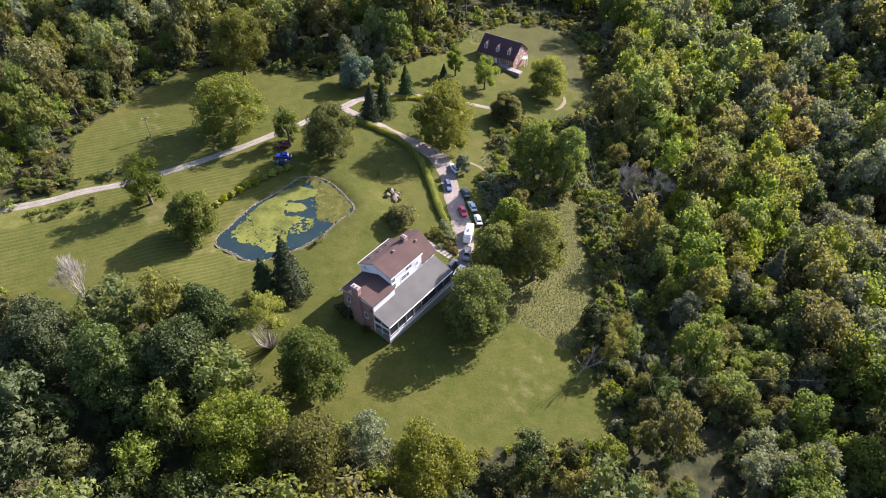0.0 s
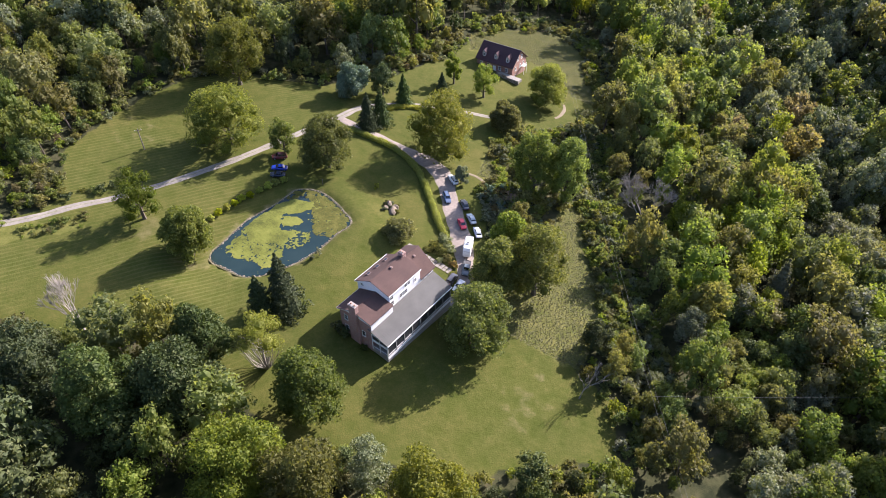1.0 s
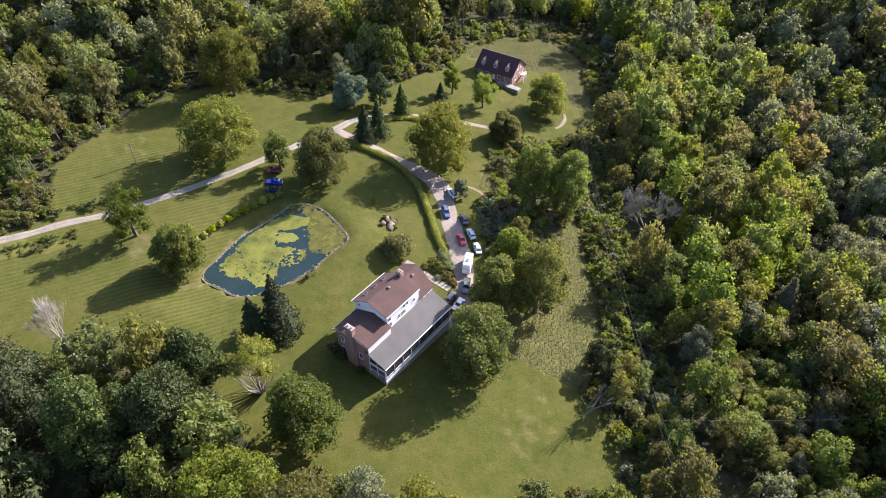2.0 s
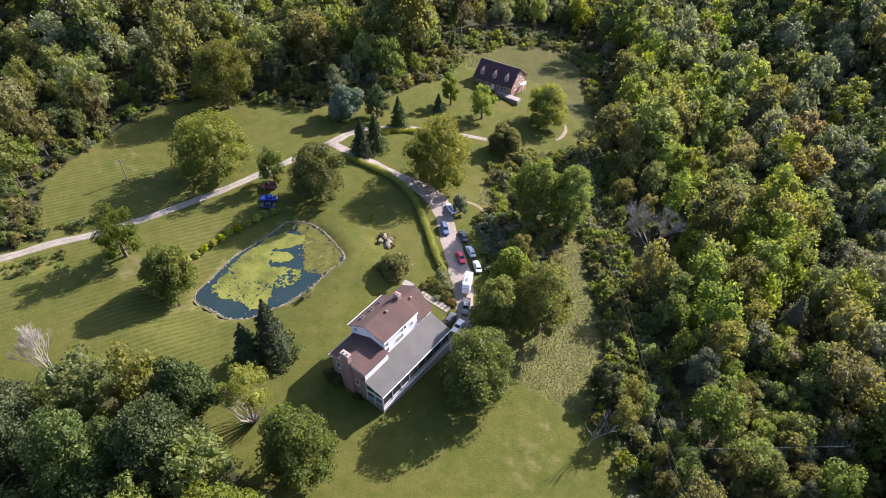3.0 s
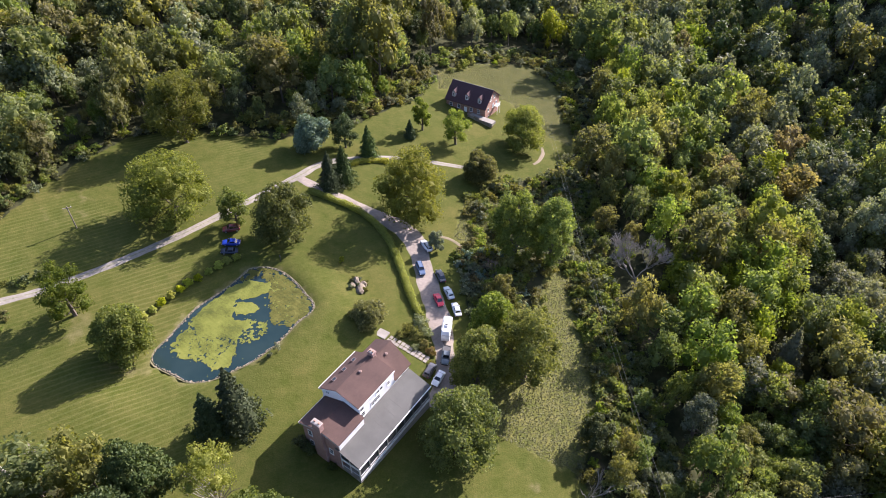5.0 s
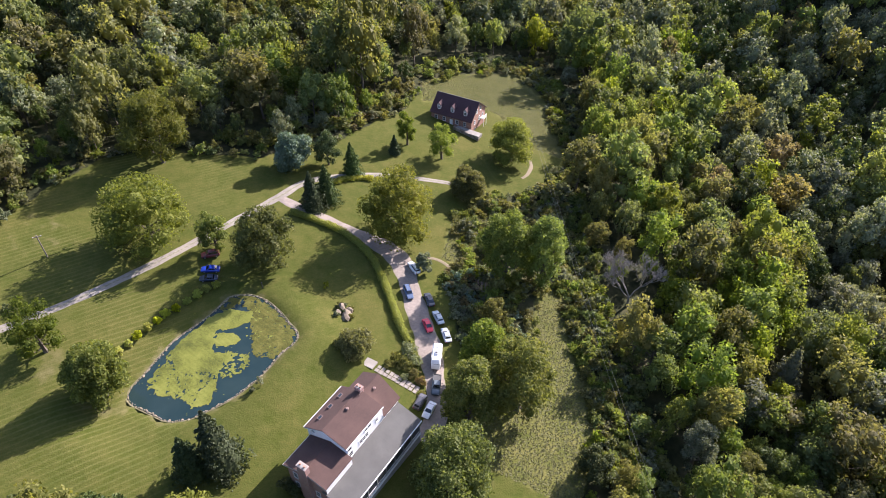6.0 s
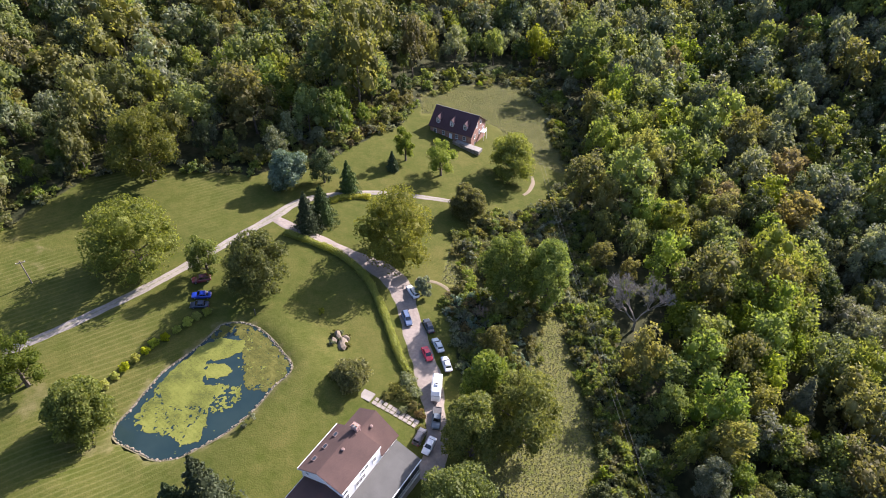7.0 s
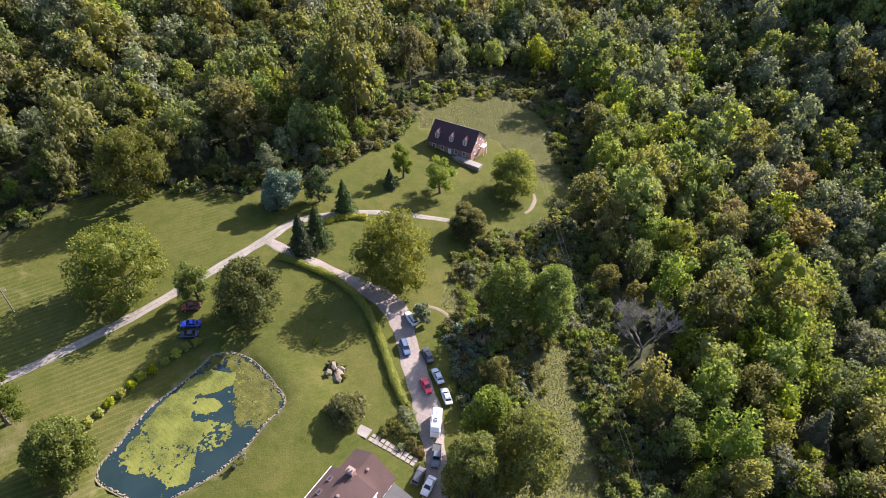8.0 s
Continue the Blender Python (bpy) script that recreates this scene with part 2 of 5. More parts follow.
def build_ground():
    def axis(lo, hi, step, reach):
        core = np.arange(lo, hi + step / 2, step)
        out, d, p = [], step, 0.0
        while p < reach:
            d *= 1.28
            p += d
            out.append(p)
        out = np.array(out)
        return np.concatenate([(lo - out)[::-1], core, hi + out])
    xs, ys = axis(-150, 210, 2.0, 3200), axis(10, 350, 2.0, 3200)
    X, Y = np.meshgrid(xs, ys)
    x, y = X.ravel(), Y.ravel()
    z = land(x, y)
    lawn = smooth01(-1.6, 1.6, poly_dist(CLEARING, x, y) + 1.2 * wobble(x, y, 4))
    rough = np.zeros_like(x)
    for p in ROUGH:
        rough = np.maximum(rough, smooth01(-1.2, 1.2, poly_dist(p, x, y) + 0.5 * wobble(x, y, 3)))
    bare = np.zeros_like(x)
    for wx, wy, wr in WORN:
        bare = np.maximum(bare, 0.75 * np.exp(-((x - wx) ** 2 + (y - wy) ** 2) / wr ** 2))
    for wx, wy, wr in ((15, 80, 14), (-80, 158, 14)):
        bare = np.maximum(bare, 0.52 * np.exp(-((x - wx) ** 2 + (y - wy) ** 2) / wr ** 2))
    pd = poly_dist(POND, x, y)
    bare = np.maximum(bare, 0.74 * np.exp(-(pd / 1.9) ** 2))
    z = z + 0.25 * wobble(x, y, 6) * (1 - lawn)
    nx = len(xs)
    i = (np.arange(len(ys) - 1)[:, None] * nx + np.arange(nx - 1)[None, :]).ravel()
    ob = mesh_object("ground", np.stack([x, y, z], 1), np.stack([i, i + 1, i + 1 + nx, i + nx], 1), ground_material(), smooth=True)
    for key, val in (("lawn", lawn), ("rough", rough), ("bare", bare)):
        a = ob.data.attributes.new(key, "FLOAT", "POINT")
        a.data.foreach_set("value", val.astype(np.float32))
    return tagged(ob, "sloping ground of mown lawn, rough meadow and leaf litter", "ground", kind="structure")


ground = build_ground()


def spline(pts, step=1.5):
    """A smooth polyline through plan points (Catmull-Rom)."""
    p = [np.array(q, float) for q in pts]
    p = [2 * p[0] - p[1]] + p + [2 * p[-1] - p[-2]]
    out = []
    for k in range(1, len(p) - 2):
        a, b, c, d = p[k - 1:k + 3]
        for t in np.linspace(0, 1, max(2, int(np.linalg.norm(c[:2] - b[:2]) / step)), endpoint=False):
            out.append(0.5 * (2 * b + (c - a) * t + (2 * a - 5 * b + 4 * c - d) * t * t + (3 * b - a - 3 * c + d) * t ** 3))
    out.append(p[-2])
    return np.array(out)


def strip(name, pts, mat, lift=0.06, cols=8, seed=0):
    """A band laid on the ground; pts are x, y, width."""
    s = spline(pts, 1.0)
    d = np.gradient(s[:, :2], axis=0)
    d /= np.linalg.norm(d, axis=1)[:, None]
    nrm = np.stack([-d[:, 1], d[:, 0]], 1)
    k = np.linspace(-0.5, 0.5, cols + 1)
    rag = 1 + 0.10 * np.sin(np.arange(len(s)) * 0.9 + seed) * np.sin(np.arange(len(s)) * 0.37 + seed)
    P = s[:, None, :2] + nrm[:, None, :] * (k[None, :, None] * (s[:, 2] * rag)[:, None, None])
    z = land(P[..., 0], P[..., 1]) + lift - 0.10 * (np.abs(k) * 2)[None, :] ** 6
    V = np.concatenate([P, z[..., None]], 2).reshape(-1, 3)
    w = cols + 1
    i = (np.arange(len(s) - 1)[:, None] * w + np.arange(cols)[None, :]).ravel()
    ob = mesh_object(name, V, np.stack([i, i + w, i + w + 1, i + 1], 1), mat, smooth=True)
    a = ob.data.attributes.new("across", "FLOAT", "POINT")
    a.data.foreach_set("value", np.tile(np.abs(k) * 2, len(s)).astype(np.float32))
    return ob


def gravel_material(name, light, dark, ruts):
    m = Mat(name, 0.95)
    co = m.coords()
    n1, n2, n3 = m.noise(0.25, 5, vec=co), m.noise(2.0, 5, vec=co), m.noise(14, 3, vec=co)
    f = m.math("ADD", m.math("MULTIPLY", n1, 0.5), m.math("ADD", m.math("MULTIPLY", n2, 0.3), m.math("MULTIPLY", n3, 0.2)))
    col = m.ramp(f, [(0.36, dark), (0.62, light)])
    ac = m.math("ADD", m.attr("across"), m.math("MULTIPLY", m.math("SUBTRACT", n2, 0.5), 0.7))
    verge = m.ramp(n2, [(0.3, (0.085, 0.105, 0.028)), (0.7, (0.17, 0.165, 0.06))])
    col = m.mix(m.math("MULTIPLY", m.math("SUBTRACT", ac, 0.86), 6.0, True), col, verge)
    if ruts:
        mid = m.math("MULTIPLY", m.math("SUBTRACT", 0.24, ac), 4.0, True)
        col = m.mix(m.math("MULTIPLY", mid, 0.55), col, verge)
    m.color(col)
    m.bump(m.math("ADD", n2, n3), 0.5, 0.05)
    return m.m


GRAVEL = gravel_material("gravel_lane", (0.27, 0.24, 0.20), (0.165, 0.145, 0.12), True)
GRAVEL2 = gravel_material("gravel_drive", (0.285, 0.24, 0.205), (0.175, 0.145, 0.12), False)
DIRT = gravel_material("bare_dirt", (0.21, 0.165, 0.11), (0.14, 0.12, 0.07), False)
LANE = [(-140, 100, 2.5), (-118, 110, 2.5), (-104, 116.4, 2.5), (-91.8, 122.3, 2.5), (-84.7, 127.0, 2.4), (-77.6, 130.4, 2.4), (-69.7, 135.5, 2.4), (-62.4, 141.0, 2.4), (-53.7, 148.2, 2.5), (-45.8, 155.8, 2.5), (-34.8, 167.0, 2.6), (-28.2, 174.1, 2.7), (-24.6, 178.4, 2.7), (-19.0, 181.6, 2.5), (-8.6, 184.2, 2.1), (0.0, 184.6, 1.9), (12.4, 183.4, 1.9), (19, 182.4, 1.7)]
DRIVE = [(-28.4, 172.2, 2.6), (-24.5, 169.3, 3.1), (-20.0, 166.4, 3.1), (-13.9, 162.2, 3.4), (-8.0, 158.2, 4.3), (-3.0, 154.6, 6.0), (0.4, 149.4, 5.7), (1.9, 141.0, 4.8), (3.4, 132.5, 5.3), (4.6, 126.3, 5.5), (5.2, 119.5, 4.8), (5.4, 113.1, 4.1), (4.6, 107.6, 4.8), (2.6, 103.0, 4.8)]
tagged(strip("road_lane", LANE, GRAVEL), "pale gravel farm lane with a grassy crown", "road", kind="structure")
tagged(strip("road_driveway", DRIVE, GRAVEL2, lift=0.075, seed=3), "pinkish gravel driveway beside the hedge", "driveway", kind="structure")
tagged(strip("path_meadow", [(35.5, 189, 0.8), (37.4, 191, 1.1), (39.5, 195.5, 1.3), (39.8, 199, 0.8)], DIRT, seed=5), "short bare track in the meadow", "path", kind="structure")
tagged(strip("path_loop", [(4.0, 152.4, 0.9), (8.5, 151.8, 1.1), (11.5, 149, 1.1), (13.0, 144.5, 1.2), (13.5, 141, 0.9)], DIRT, seed=7), "worn dirt loop track beside the driveway", "path", kind="structure")

# ---- pond ----
def water_material():
    m = Mat("pond_water", 0.07)
    co = m.coords()
    m.b.inputs["IOR"].default_value = 1.33
    m.color(m.ramp(m.noise(0.12, 3, vec=co), [(0.35, (0.014, 0.030, 0.033)), (0.7, (0.024, 0.043, 0.042))]))
    m.bump(m.noise(3.0, 3, vec=co), 0.05, 0.02)
    return m.m


def algae_material():
    m = Mat("algae", 0.85)
    m.b.inputs["Specular IOR Level"].default_value = 0.15
    co = m.coords()
    f = m.math("ADD", m.math("MULTIPLY", m.noise(0.22, 4, vec=co), 0.6), m.math("MULTIPLY", m.noise(4.5, 5, vec=co), 0.4))
    m.color(m.ramp(f, [(0.40, (0.070, 0.080, 0.017)), (0.5, (0.138, 0.150, 0.028)), (0.62, (0.185, 0.194, 0.042))]))
    m.bump(m.noise(6, 4, vec=co), 0.4, 0.03)
    return m.m


def weed_material():
    m = Mat("pond_weed", 0.95)
    m.b.inputs["Specular IOR Level"].default_value = 0.1
    co = m.coords()
    f = m.math("ADD", m.math("MULTIPLY", m.noise(0.5, 4, vec=co), 0.5), m.math("MULTIPLY", m.noise(4.0, 4, vec=co), 0.5))
    m.color(m.ramp(f, [(0.36, (0.050, 0.052, 0.014)), (0.52, (0.092, 0.092, 0.022)), (0.66, (0.140, 0.130, 0.034))]))
    m.bump(m.noise(5, 4, vec=co), 0.5, 0.05)
    return m.m


def grid_sheet(name, keep, z, step, mat, lift=0.0):
    """A sheet over the cells of a fine grid for which keep(x, y) holds, its outline drawn in to the edge."""
    xs, ys = np.arange(-55, -18, step), np.arange(105, 142, step)
    X, Y = np.meshgrid(xs, ys)
    f = keep(X, Y)
    cell = (f[:-1, :-1] + f[1:, :-1] + f[:-1, 1:] + f[1:, 1:]) / 4 > 0
    nx = len(xs)
    r, c = np.nonzero(cell)
    i = r * nx + c
    Fc = np.stack([i, i + 1, i + 1 + nx, i + nx], 1)
    idx, inv = np.unique(Fc, return_inverse=True)
    V = np.stack([X.ravel(), Y.ravel(), np.full(X.size, z)], 1)[idx]
    V[:, 2] += lift * (0.5 + 0.5 * wobble(V[:, 0], V[:, 1], 0.5))
    return mesh_object(name, V, inv.reshape(-1, 4), mat)


def cloud(x, y, s, k):
    """Ragged value noise of three scales, about -1..1."""
    def grain(px, py, seed):
        ix, iy = np.floor(px), np.floor(py)
        fx, fy = px - ix, py - iy
        fx, fy = fx * fx * (3 - 2 * fx), fy * fy * (3 - 2 * fy)

        def h(a, b):
            q = np.sin(a * 127.1 + b * 311.7 + seed * 74.7) * 43758.5453
            return (q - np.floor(q)) * 2 - 1
        return (h(ix, iy) * (1 - fx) + h(ix + 1, iy) * fx) * (1 - fy) + (h(ix, iy + 1) * (1 - fx) + h(ix + 1, iy + 1) * fx) * fy
    x, y = np.asarray(x, float), np.asarray(y, float)
    return grain(x / s, y / s, k) + 0.6 * grain(x / s * 2.3, y / s * 2.3, k + 2) + 0.45 * grain(x / s * 5.1, y / s * 5.1, k + 5)


# a long floating mat of algae, a loose patch of it in a bay of open water, thin broken scum, and a darker bed of weed
MAT_A = [(-41.4, 130.3), (-39.7, 132.8), (-37.9, 134.3), (-35.5, 134.8), (-32.8, 134.0), (-31.3, 134.0), (-31.6, 131.5), (-33.4, 130.3), (-35.6, 129.9), (-37.7, 130.0), (-38.4, 129.1), (-37.6, 126.9), (-37.9, 124.8), (-37.0, 123.6), (-35.1, 123.0), (-33.8, 122.9), (-33.8, 121.3), (-35.0, 120.4), (-35.6, 118.6), (-35.9, 116.8), (-36.0, 114.3), (-36.5, 112.0), (-37.9, 111.7), (-39.3, 111.4), (-40.5, 112.9), (-42.7, 114.6), (-44.3, 114.2), (-46.0, 114.9), (-47.2, 116.2), (-48.3, 118.1), (-47.3, 119.7), (-46.1, 122.0), (-45.9, 124.1), (-44.7, 126.1), (-43.0, 128.5)]
THIN = [(-47.3, 119.7), (-45.9, 124.1), (-43.9, 119.4), (-39.2, 119.0), (-35.5, 118.6), (-34.2, 123.8), (-29.4, 124.0), (-29.7, 122.0), (-31.4, 118.9), (-35.3, 117.1), (-36.9, 117.5), (-39.5, 112.2), (-47.0, 115.7), (-48.8, 118.2)]
ISLE = [(-37.4, 129.0), (-35.3, 128.6), (-33.5, 128.1), (-32.7, 126.7), (-33.5, 125.5), (-35.3, 125.2), (-37.1, 125.3), (-37.5, 126.8)]
BED = [(-31.2, 134.7), (-29.2, 135.5), (-26.2, 132.7), (-23.7, 129.8), (-21.9, 127.2), (-22.3, 124.7), (-24.3, 123.2), (-26.6, 123.0), (-29.3, 123.8), (-30.1, 126.8), (-30.0, 130.4)]


def algae_field(x, y):
    mat = poly_dist(MAT_A, x, y) + 0.25 + 0.35 * cloud(x, y, 1.1, 0.7)
    isle = poly_dist(ISLE, x, y) + 0.22 * cloud(x, y, 0.8, 1.0)
    thin = np.minimum(poly_dist(THIN, x, y) + 0.9 * cloud(x, y, 1.6, 3.0), 0.8 * cloud(x, y, 0.45, 4.0) + 0.05)
    body = np.where(poly_dist(THIN, x, y) > -0.3, np.minimum(mat, cloud(x, y, 0.36, 8.0) + 0.24), mat)
    specks = np.minimum(cloud(x, y, 0.4, 9.0) - 0.95, poly_dist(MAT_A, x, y) + 1.8 + cloud(x, y, 2.0, 5.0))
    far = np.minimum(poly_dist(BED, x, y) + 1.5, cloud(x, y, 0.45, 7.0) - 0.75)
    f = np.maximum(np.maximum(np.maximum(body, isle), np.maximum(thin, specks)), far)
    return np.minimum(f, poly_dist(POND, x, y) - 0.15)


def weed_field(x, y):
    f = poly_dist(BED, x, y) + 0.9 + 0.9 * cloud(x, y, 1.6, 2.2)
    f = np.minimum(f, cloud(x, y, 0.5, 6.0) + 0.95)
    rim = np.minimum(poly_dist([(-37.5, 139.5), (-30, 139.5), (-29.5, 135), (-34, 135.6), (-38, 135)], x, y), cloud(x, y, 0.9, 3.3) + 0.5)
    return np.minimum(np.minimum(np.maximum(f, rim), poly_dist(POND, x, y) - 0.08), -algae_field(x, y))


pond = mesh_object("water_pond", [(x, y, POND_Z) for x, y in POND], [tuple(range(len(POND)))], water_material())
tagged(pond, "still dark teal pond water", "water", kind="structure")
bpy_pts = spline([(x, y) for x, y in POND] + [POND[0]], 0.8)
pond.data.clear_geometry()
pond.data.from_pydata([(float(x), float(y), POND_Z) for x, y in bpy_pts[:-1]], [], [tuple(range(len(bpy_pts) - 1))])
tagged(grid_sheet("algae_mat", algae_field, POND_Z + 0.02, 0.13, algae_material(), 0.03), "bright yellow-green algae floating on the pond", "algae", kind="stuff")
tagged(grid_sheet("water_weed", weed_field, POND_Z + 0.015, 0.18, weed_material(), 0.04), "dark green water weed covering the pond's far corner", "weed", kind="stuff")


def rock_geo(rng, r, flat=0.7, sub=1):
    bm = bmesh.new()
    bmesh.ops.create_icosphere(bm, subdivisions=sub, radius=1.0)
    ph = rng.uniform(0, 6, 3)
    for v in bm.verts:
        k = 1 + 0.22 * math.sin(v.co.x * 2.7 + ph[0]) + 0.18 * math.sin(v.co.y * 3.1 + ph[1]) + 0.15 * math.sin(v.co.z * 2.3 + ph[2]) + rng.uniform(-0.08, 0.08)
        v.co = Vector((v.co.x * k * r, v.co.y * k * r, v.co.z * k * r * flat))
    out = [tuple(v.co) for v in bm.verts], [tuple(v.index for v in f.verts) for f in bm.faces]
    bm.free()
    return out


ROCK = plain("rock", (0.17, 0.135, 0.095), 0.9, scale=2.5, vary=0.4)
RIM_STONE = plain("rim_stone", (0.25, 0.205, 0.135), 0.9, scale=2.5, vary=0.35)
PALE_ROCK = plain("pale_rock", (0.25, 0.215, 0.17), 0.9, scale=2.0, vary=0.35)


BANK = gravel_material("pond_bank", (0.18, 0.155, 0.085), (0.105, 0.098, 0.044), False)
bank_line = [(x, y, 0.8) for x, y in POND]
tagged(strip("path_pond_bank", bank_line + bank_line[:2], BANK, lift=0.02), "worn sandy bank round the pond", "bank", kind="structure")


def build_pond_edge():
    """A low rim of stones round the water: one object of many stones."""
    rng = np.random.default_rng(11)
    rim = new("stone_rim")
    forms = []
    for k in range(6):
        v, f = rock_geo(rng, 0.13 + 0.018 * k, 0.6)
        me = bpy.data.meshes.new("stone")
        me.from_pydata(v, [], f)
        me.materials.append(RIM_STONE if k % 3 else PALE_ROCK)
        forms.append(me)
    path = spline([(x, y) for x, y in POND] + [POND[0]], 0.30)
    for k in range(len(path)):
        if rng.uniform() < 0.12:
            continue
        x, y = path[k] + rng.normal(size=2) * 0.10
        ob = new("stone", forms[rng.integers(6)])
        ob.parent = rim
        s = rng.uniform(0.6, 1.25)
        ob.matrix_basis = pose(x, y, POND_Z + 0.06, rng.uniform(-15, 15), rng.uniform(-15, 15), rng.uniform(0, 360)) @ Matrix.Diagonal((s * 1.2, s, s, 1))
    tagged(rim, "rim of pale stones round the pond", "stone edging", kind="structure")


build_pond_edge()

# ---- trees ----
def tube(path, radii, sides=6):
    """Verts and faces of a tapered tube along 3D points."""
    V, Fc = [], []
    path = [Vector(p) for p in path]
    for k, p in enumerate(path):
        d = (path[min(k + 1, len(path) - 1)] - path[max(k - 1, 0)]).normalized()
        a = d.orthogonal().normalized()
        b = d.cross(a)
        for s in range(sides):
            t = 2 * math.pi * s / sides
            V.append(tuple(p + (a * math.cos(t) + b * math.sin(t)) * radii[k]))
    for k in range(len(path) - 1):
        for s in range(sides):
            s2 = (s + 1) % sides
            Fc.append((k * sides + s, k * sides + s2, (k + 1) * sides + s2, (k + 1) * sides + s))
    n = len(V)
    V.append(tuple(path[-1]))
    Fc += [((len(path) - 1) * sides + s, (len(path) - 1) * sides + (s + 1) % sides, n) for s in range(sides)]
    return V, Fc


def join_geo(pieces):
    V, Fc = [], []
    for v, f in pieces:
        o = len(V)
        V += list(v)
        Fc += [tuple(i + o for i in q) for q in f]
    return V, Fc


ICO = [(0, 0, -1), (0.724, -0.526, -0.447), (-0.276, -0.851, -0.447), (-0.894, 0, -0.447), (-0.276, 0.851, -0.447), (0.724, 0.526, -0.447), (0.276, -0.851, 0.447), (-0.724, -0.526, 0.447), (-0.724, 0.526, 0.447), (0.276, 0.851, 0.447), (0.894, 0, 0.447), (0, 0, 1)]
ICO_F = [(0, 1, 2), (1, 0, 5), (0, 2, 3), (0, 3, 4), (0, 4, 5), (1, 5, 10), (2, 1, 6), (3, 2, 7), (4, 3, 8), (5, 4, 9), (1, 10, 6), (2, 6, 7), (3, 7, 8), (4, 8, 9), (5, 9, 10), (6, 10, 11), (7, 6, 11), (8, 7, 11), (9, 8, 11), (10, 9, 11)]


def leaf_cards(rng, pos, out, size, loose=0.55):
    """Small pointed leaf clumps at the points pos facing roughly along out."""
    n = len(pos)
    nrm = out * (1 - loose) + rng.normal(size=(n, 3)) * loose
    nrm /= np.linalg.norm(nrm, axis=1)[:, None]
    a = np.cross(nrm, rng.normal(size=(n, 3)))
    a /= np.linalg.norm(a, axis=1)[:, None] + 1e-9
    b = np.cross(nrm, a)
    s = size * rng.uniform(0.55, 1.35, n)[:, None]
    k = rng.uniform(0.45, 0.9, n)[:, None]
    tip = rng.uniform(-0.5, 0.5, n)[:, None]
    V = np.stack([pos - a * s - b * s * 0.45, pos + a * s * 0.9 - b * s * k * 0.5, pos + b * s * (k + 0.25) + a * s * tip], 1).reshape(-1, 3)
    i = np.arange(n) * 3
    Fc = np.stack([i, i + 1, i + 2], 1)
    return V.tolist(), Fc.tolist()


def broad_crown(rng, R, H, cards, size, low=0.12, lobes=17, gap=0.0, flat=1.0):
    """Crown of uneven lobes carrying leaf clumps; base of the trunk at the origin."""
    Rz = H * (1 - low) / 2
    zc = H * low + Rz
    pieces, C, Q = [], [], []
    for k in range(lobes):
        t = (k + 0.5) / lobes
        cz = 1 - 1.9 * t
        ang = k * 2.399963 + rng.uniform(-0.35, 0.35)
        h = math.sqrt(max(0, 1 - cz * cz))
        if cz < 0:
            h = max(h, 0.86)
        m = rng.uniform(0.46, 0.90) if cz > 0 else rng.uniform(0.62, 0.92)
        C.append((math.cos(ang) * h * R * m, math.sin(ang) * h * R * m, zc + cz * Rz * rng.uniform(0.66, 0.86)))
        Q.append(R * rng.uniform(0.18, 0.42))
    C.append((0, 0, zc)), Q.append(R * 0.55)
    C, Q = np.array(C), np.array(Q)
    sq = np.array([1, 1, min(1.25, max(0.7, Rz / R)) * flat])
    for c, q in zip(C, Q):
        v = np.array(ICO) * q * 0.62 * sq * rng.uniform(0.85, 1.12, (12, 1)) + c
        pieces.append((v.tolist(), ICO_F))
    # clumps on the lobes, none inside a neighbour
    w = Q ** 2 / (Q ** 2).sum()
    li = rng.choice(len(C), size=cards * 3, p=w)
    d = rng.normal(size=(cards * 3, 3))
    d /= np.linalg.norm(d, axis=1)[:, None]
    d[:, 2] = np.where(d[:, 2] < -0.35, -d[:, 2], d[:, 2])
    p = C[li] + d * Q[li][:, None] * sq * rng.uniform(0.74, 1.20, cards * 3)[:, None]
    keep = np.ones(len(p), bool)
    for k, (c, q) in enumerate(zip(C, Q)):
        keep &= (np.linalg.norm((p - c) / sq, axis=1) > q * 0.78) | (li == k)
    if gap:
        keep &= wobble(p[:, 0] * 3 + p[:, 2] * 2, p[:, 1] * 3 - p[:, 2], R * 0.5, gap) > -0.35
    p, d = p[keep][:cards], d[keep][:cards]
    out = d * 0.6 + (p - [0, 0, zc - Rz * 0.5]) / np.linalg.norm(p - [0, 0, zc - Rz * 0.5], axis=1)[:, None] * 0.4
    pieces.append(leaf_cards(rng, p, out, size))
    return join_geo(pieces), C


def trunk_geo(rng, H, r, targets, low=0.12):
    """Tapered trunk with limbs that reach into the crown."""
    top = H * 0.62
    bend = rng.uniform(-0.03, 0.03, 2) * H
    stem = [(0, 0, -0.5), (0, 0, 0.3), (bend[0] * 0.4, bend[1] * 0.4, top * 0.4), (bend[0], bend[1], top)]
    pieces = [tube(stem, [r * 1.5, r, r * 0.75, r * 0.25])]
    for c in targets:
        z0 = min(top * 0.9, max(H * low, c[2] * 0.55))
        f = z0 / top
        s = Vector((bend[0] * f, bend[1] * f, z0))
        e = Vector(c)
        mid = s.lerp(e, 0.5) + Vector((0, 0, -0.05 * H * rng.uniform(0, 1)))
        pieces.append(tube([s, mid, e], [r * 0.42, r * 0.28, r * 0.08], 4))
    return join_geo(pieces)


def tree_thing(name, crown, trunk, leaf, bark, label, category="tree", group=""):
    root = new(name)
    mesh_object("trunk", *trunk, bark, root)
    mesh_object("crown", *crown, leaf, root)
    return tagged(root, label, category, group)


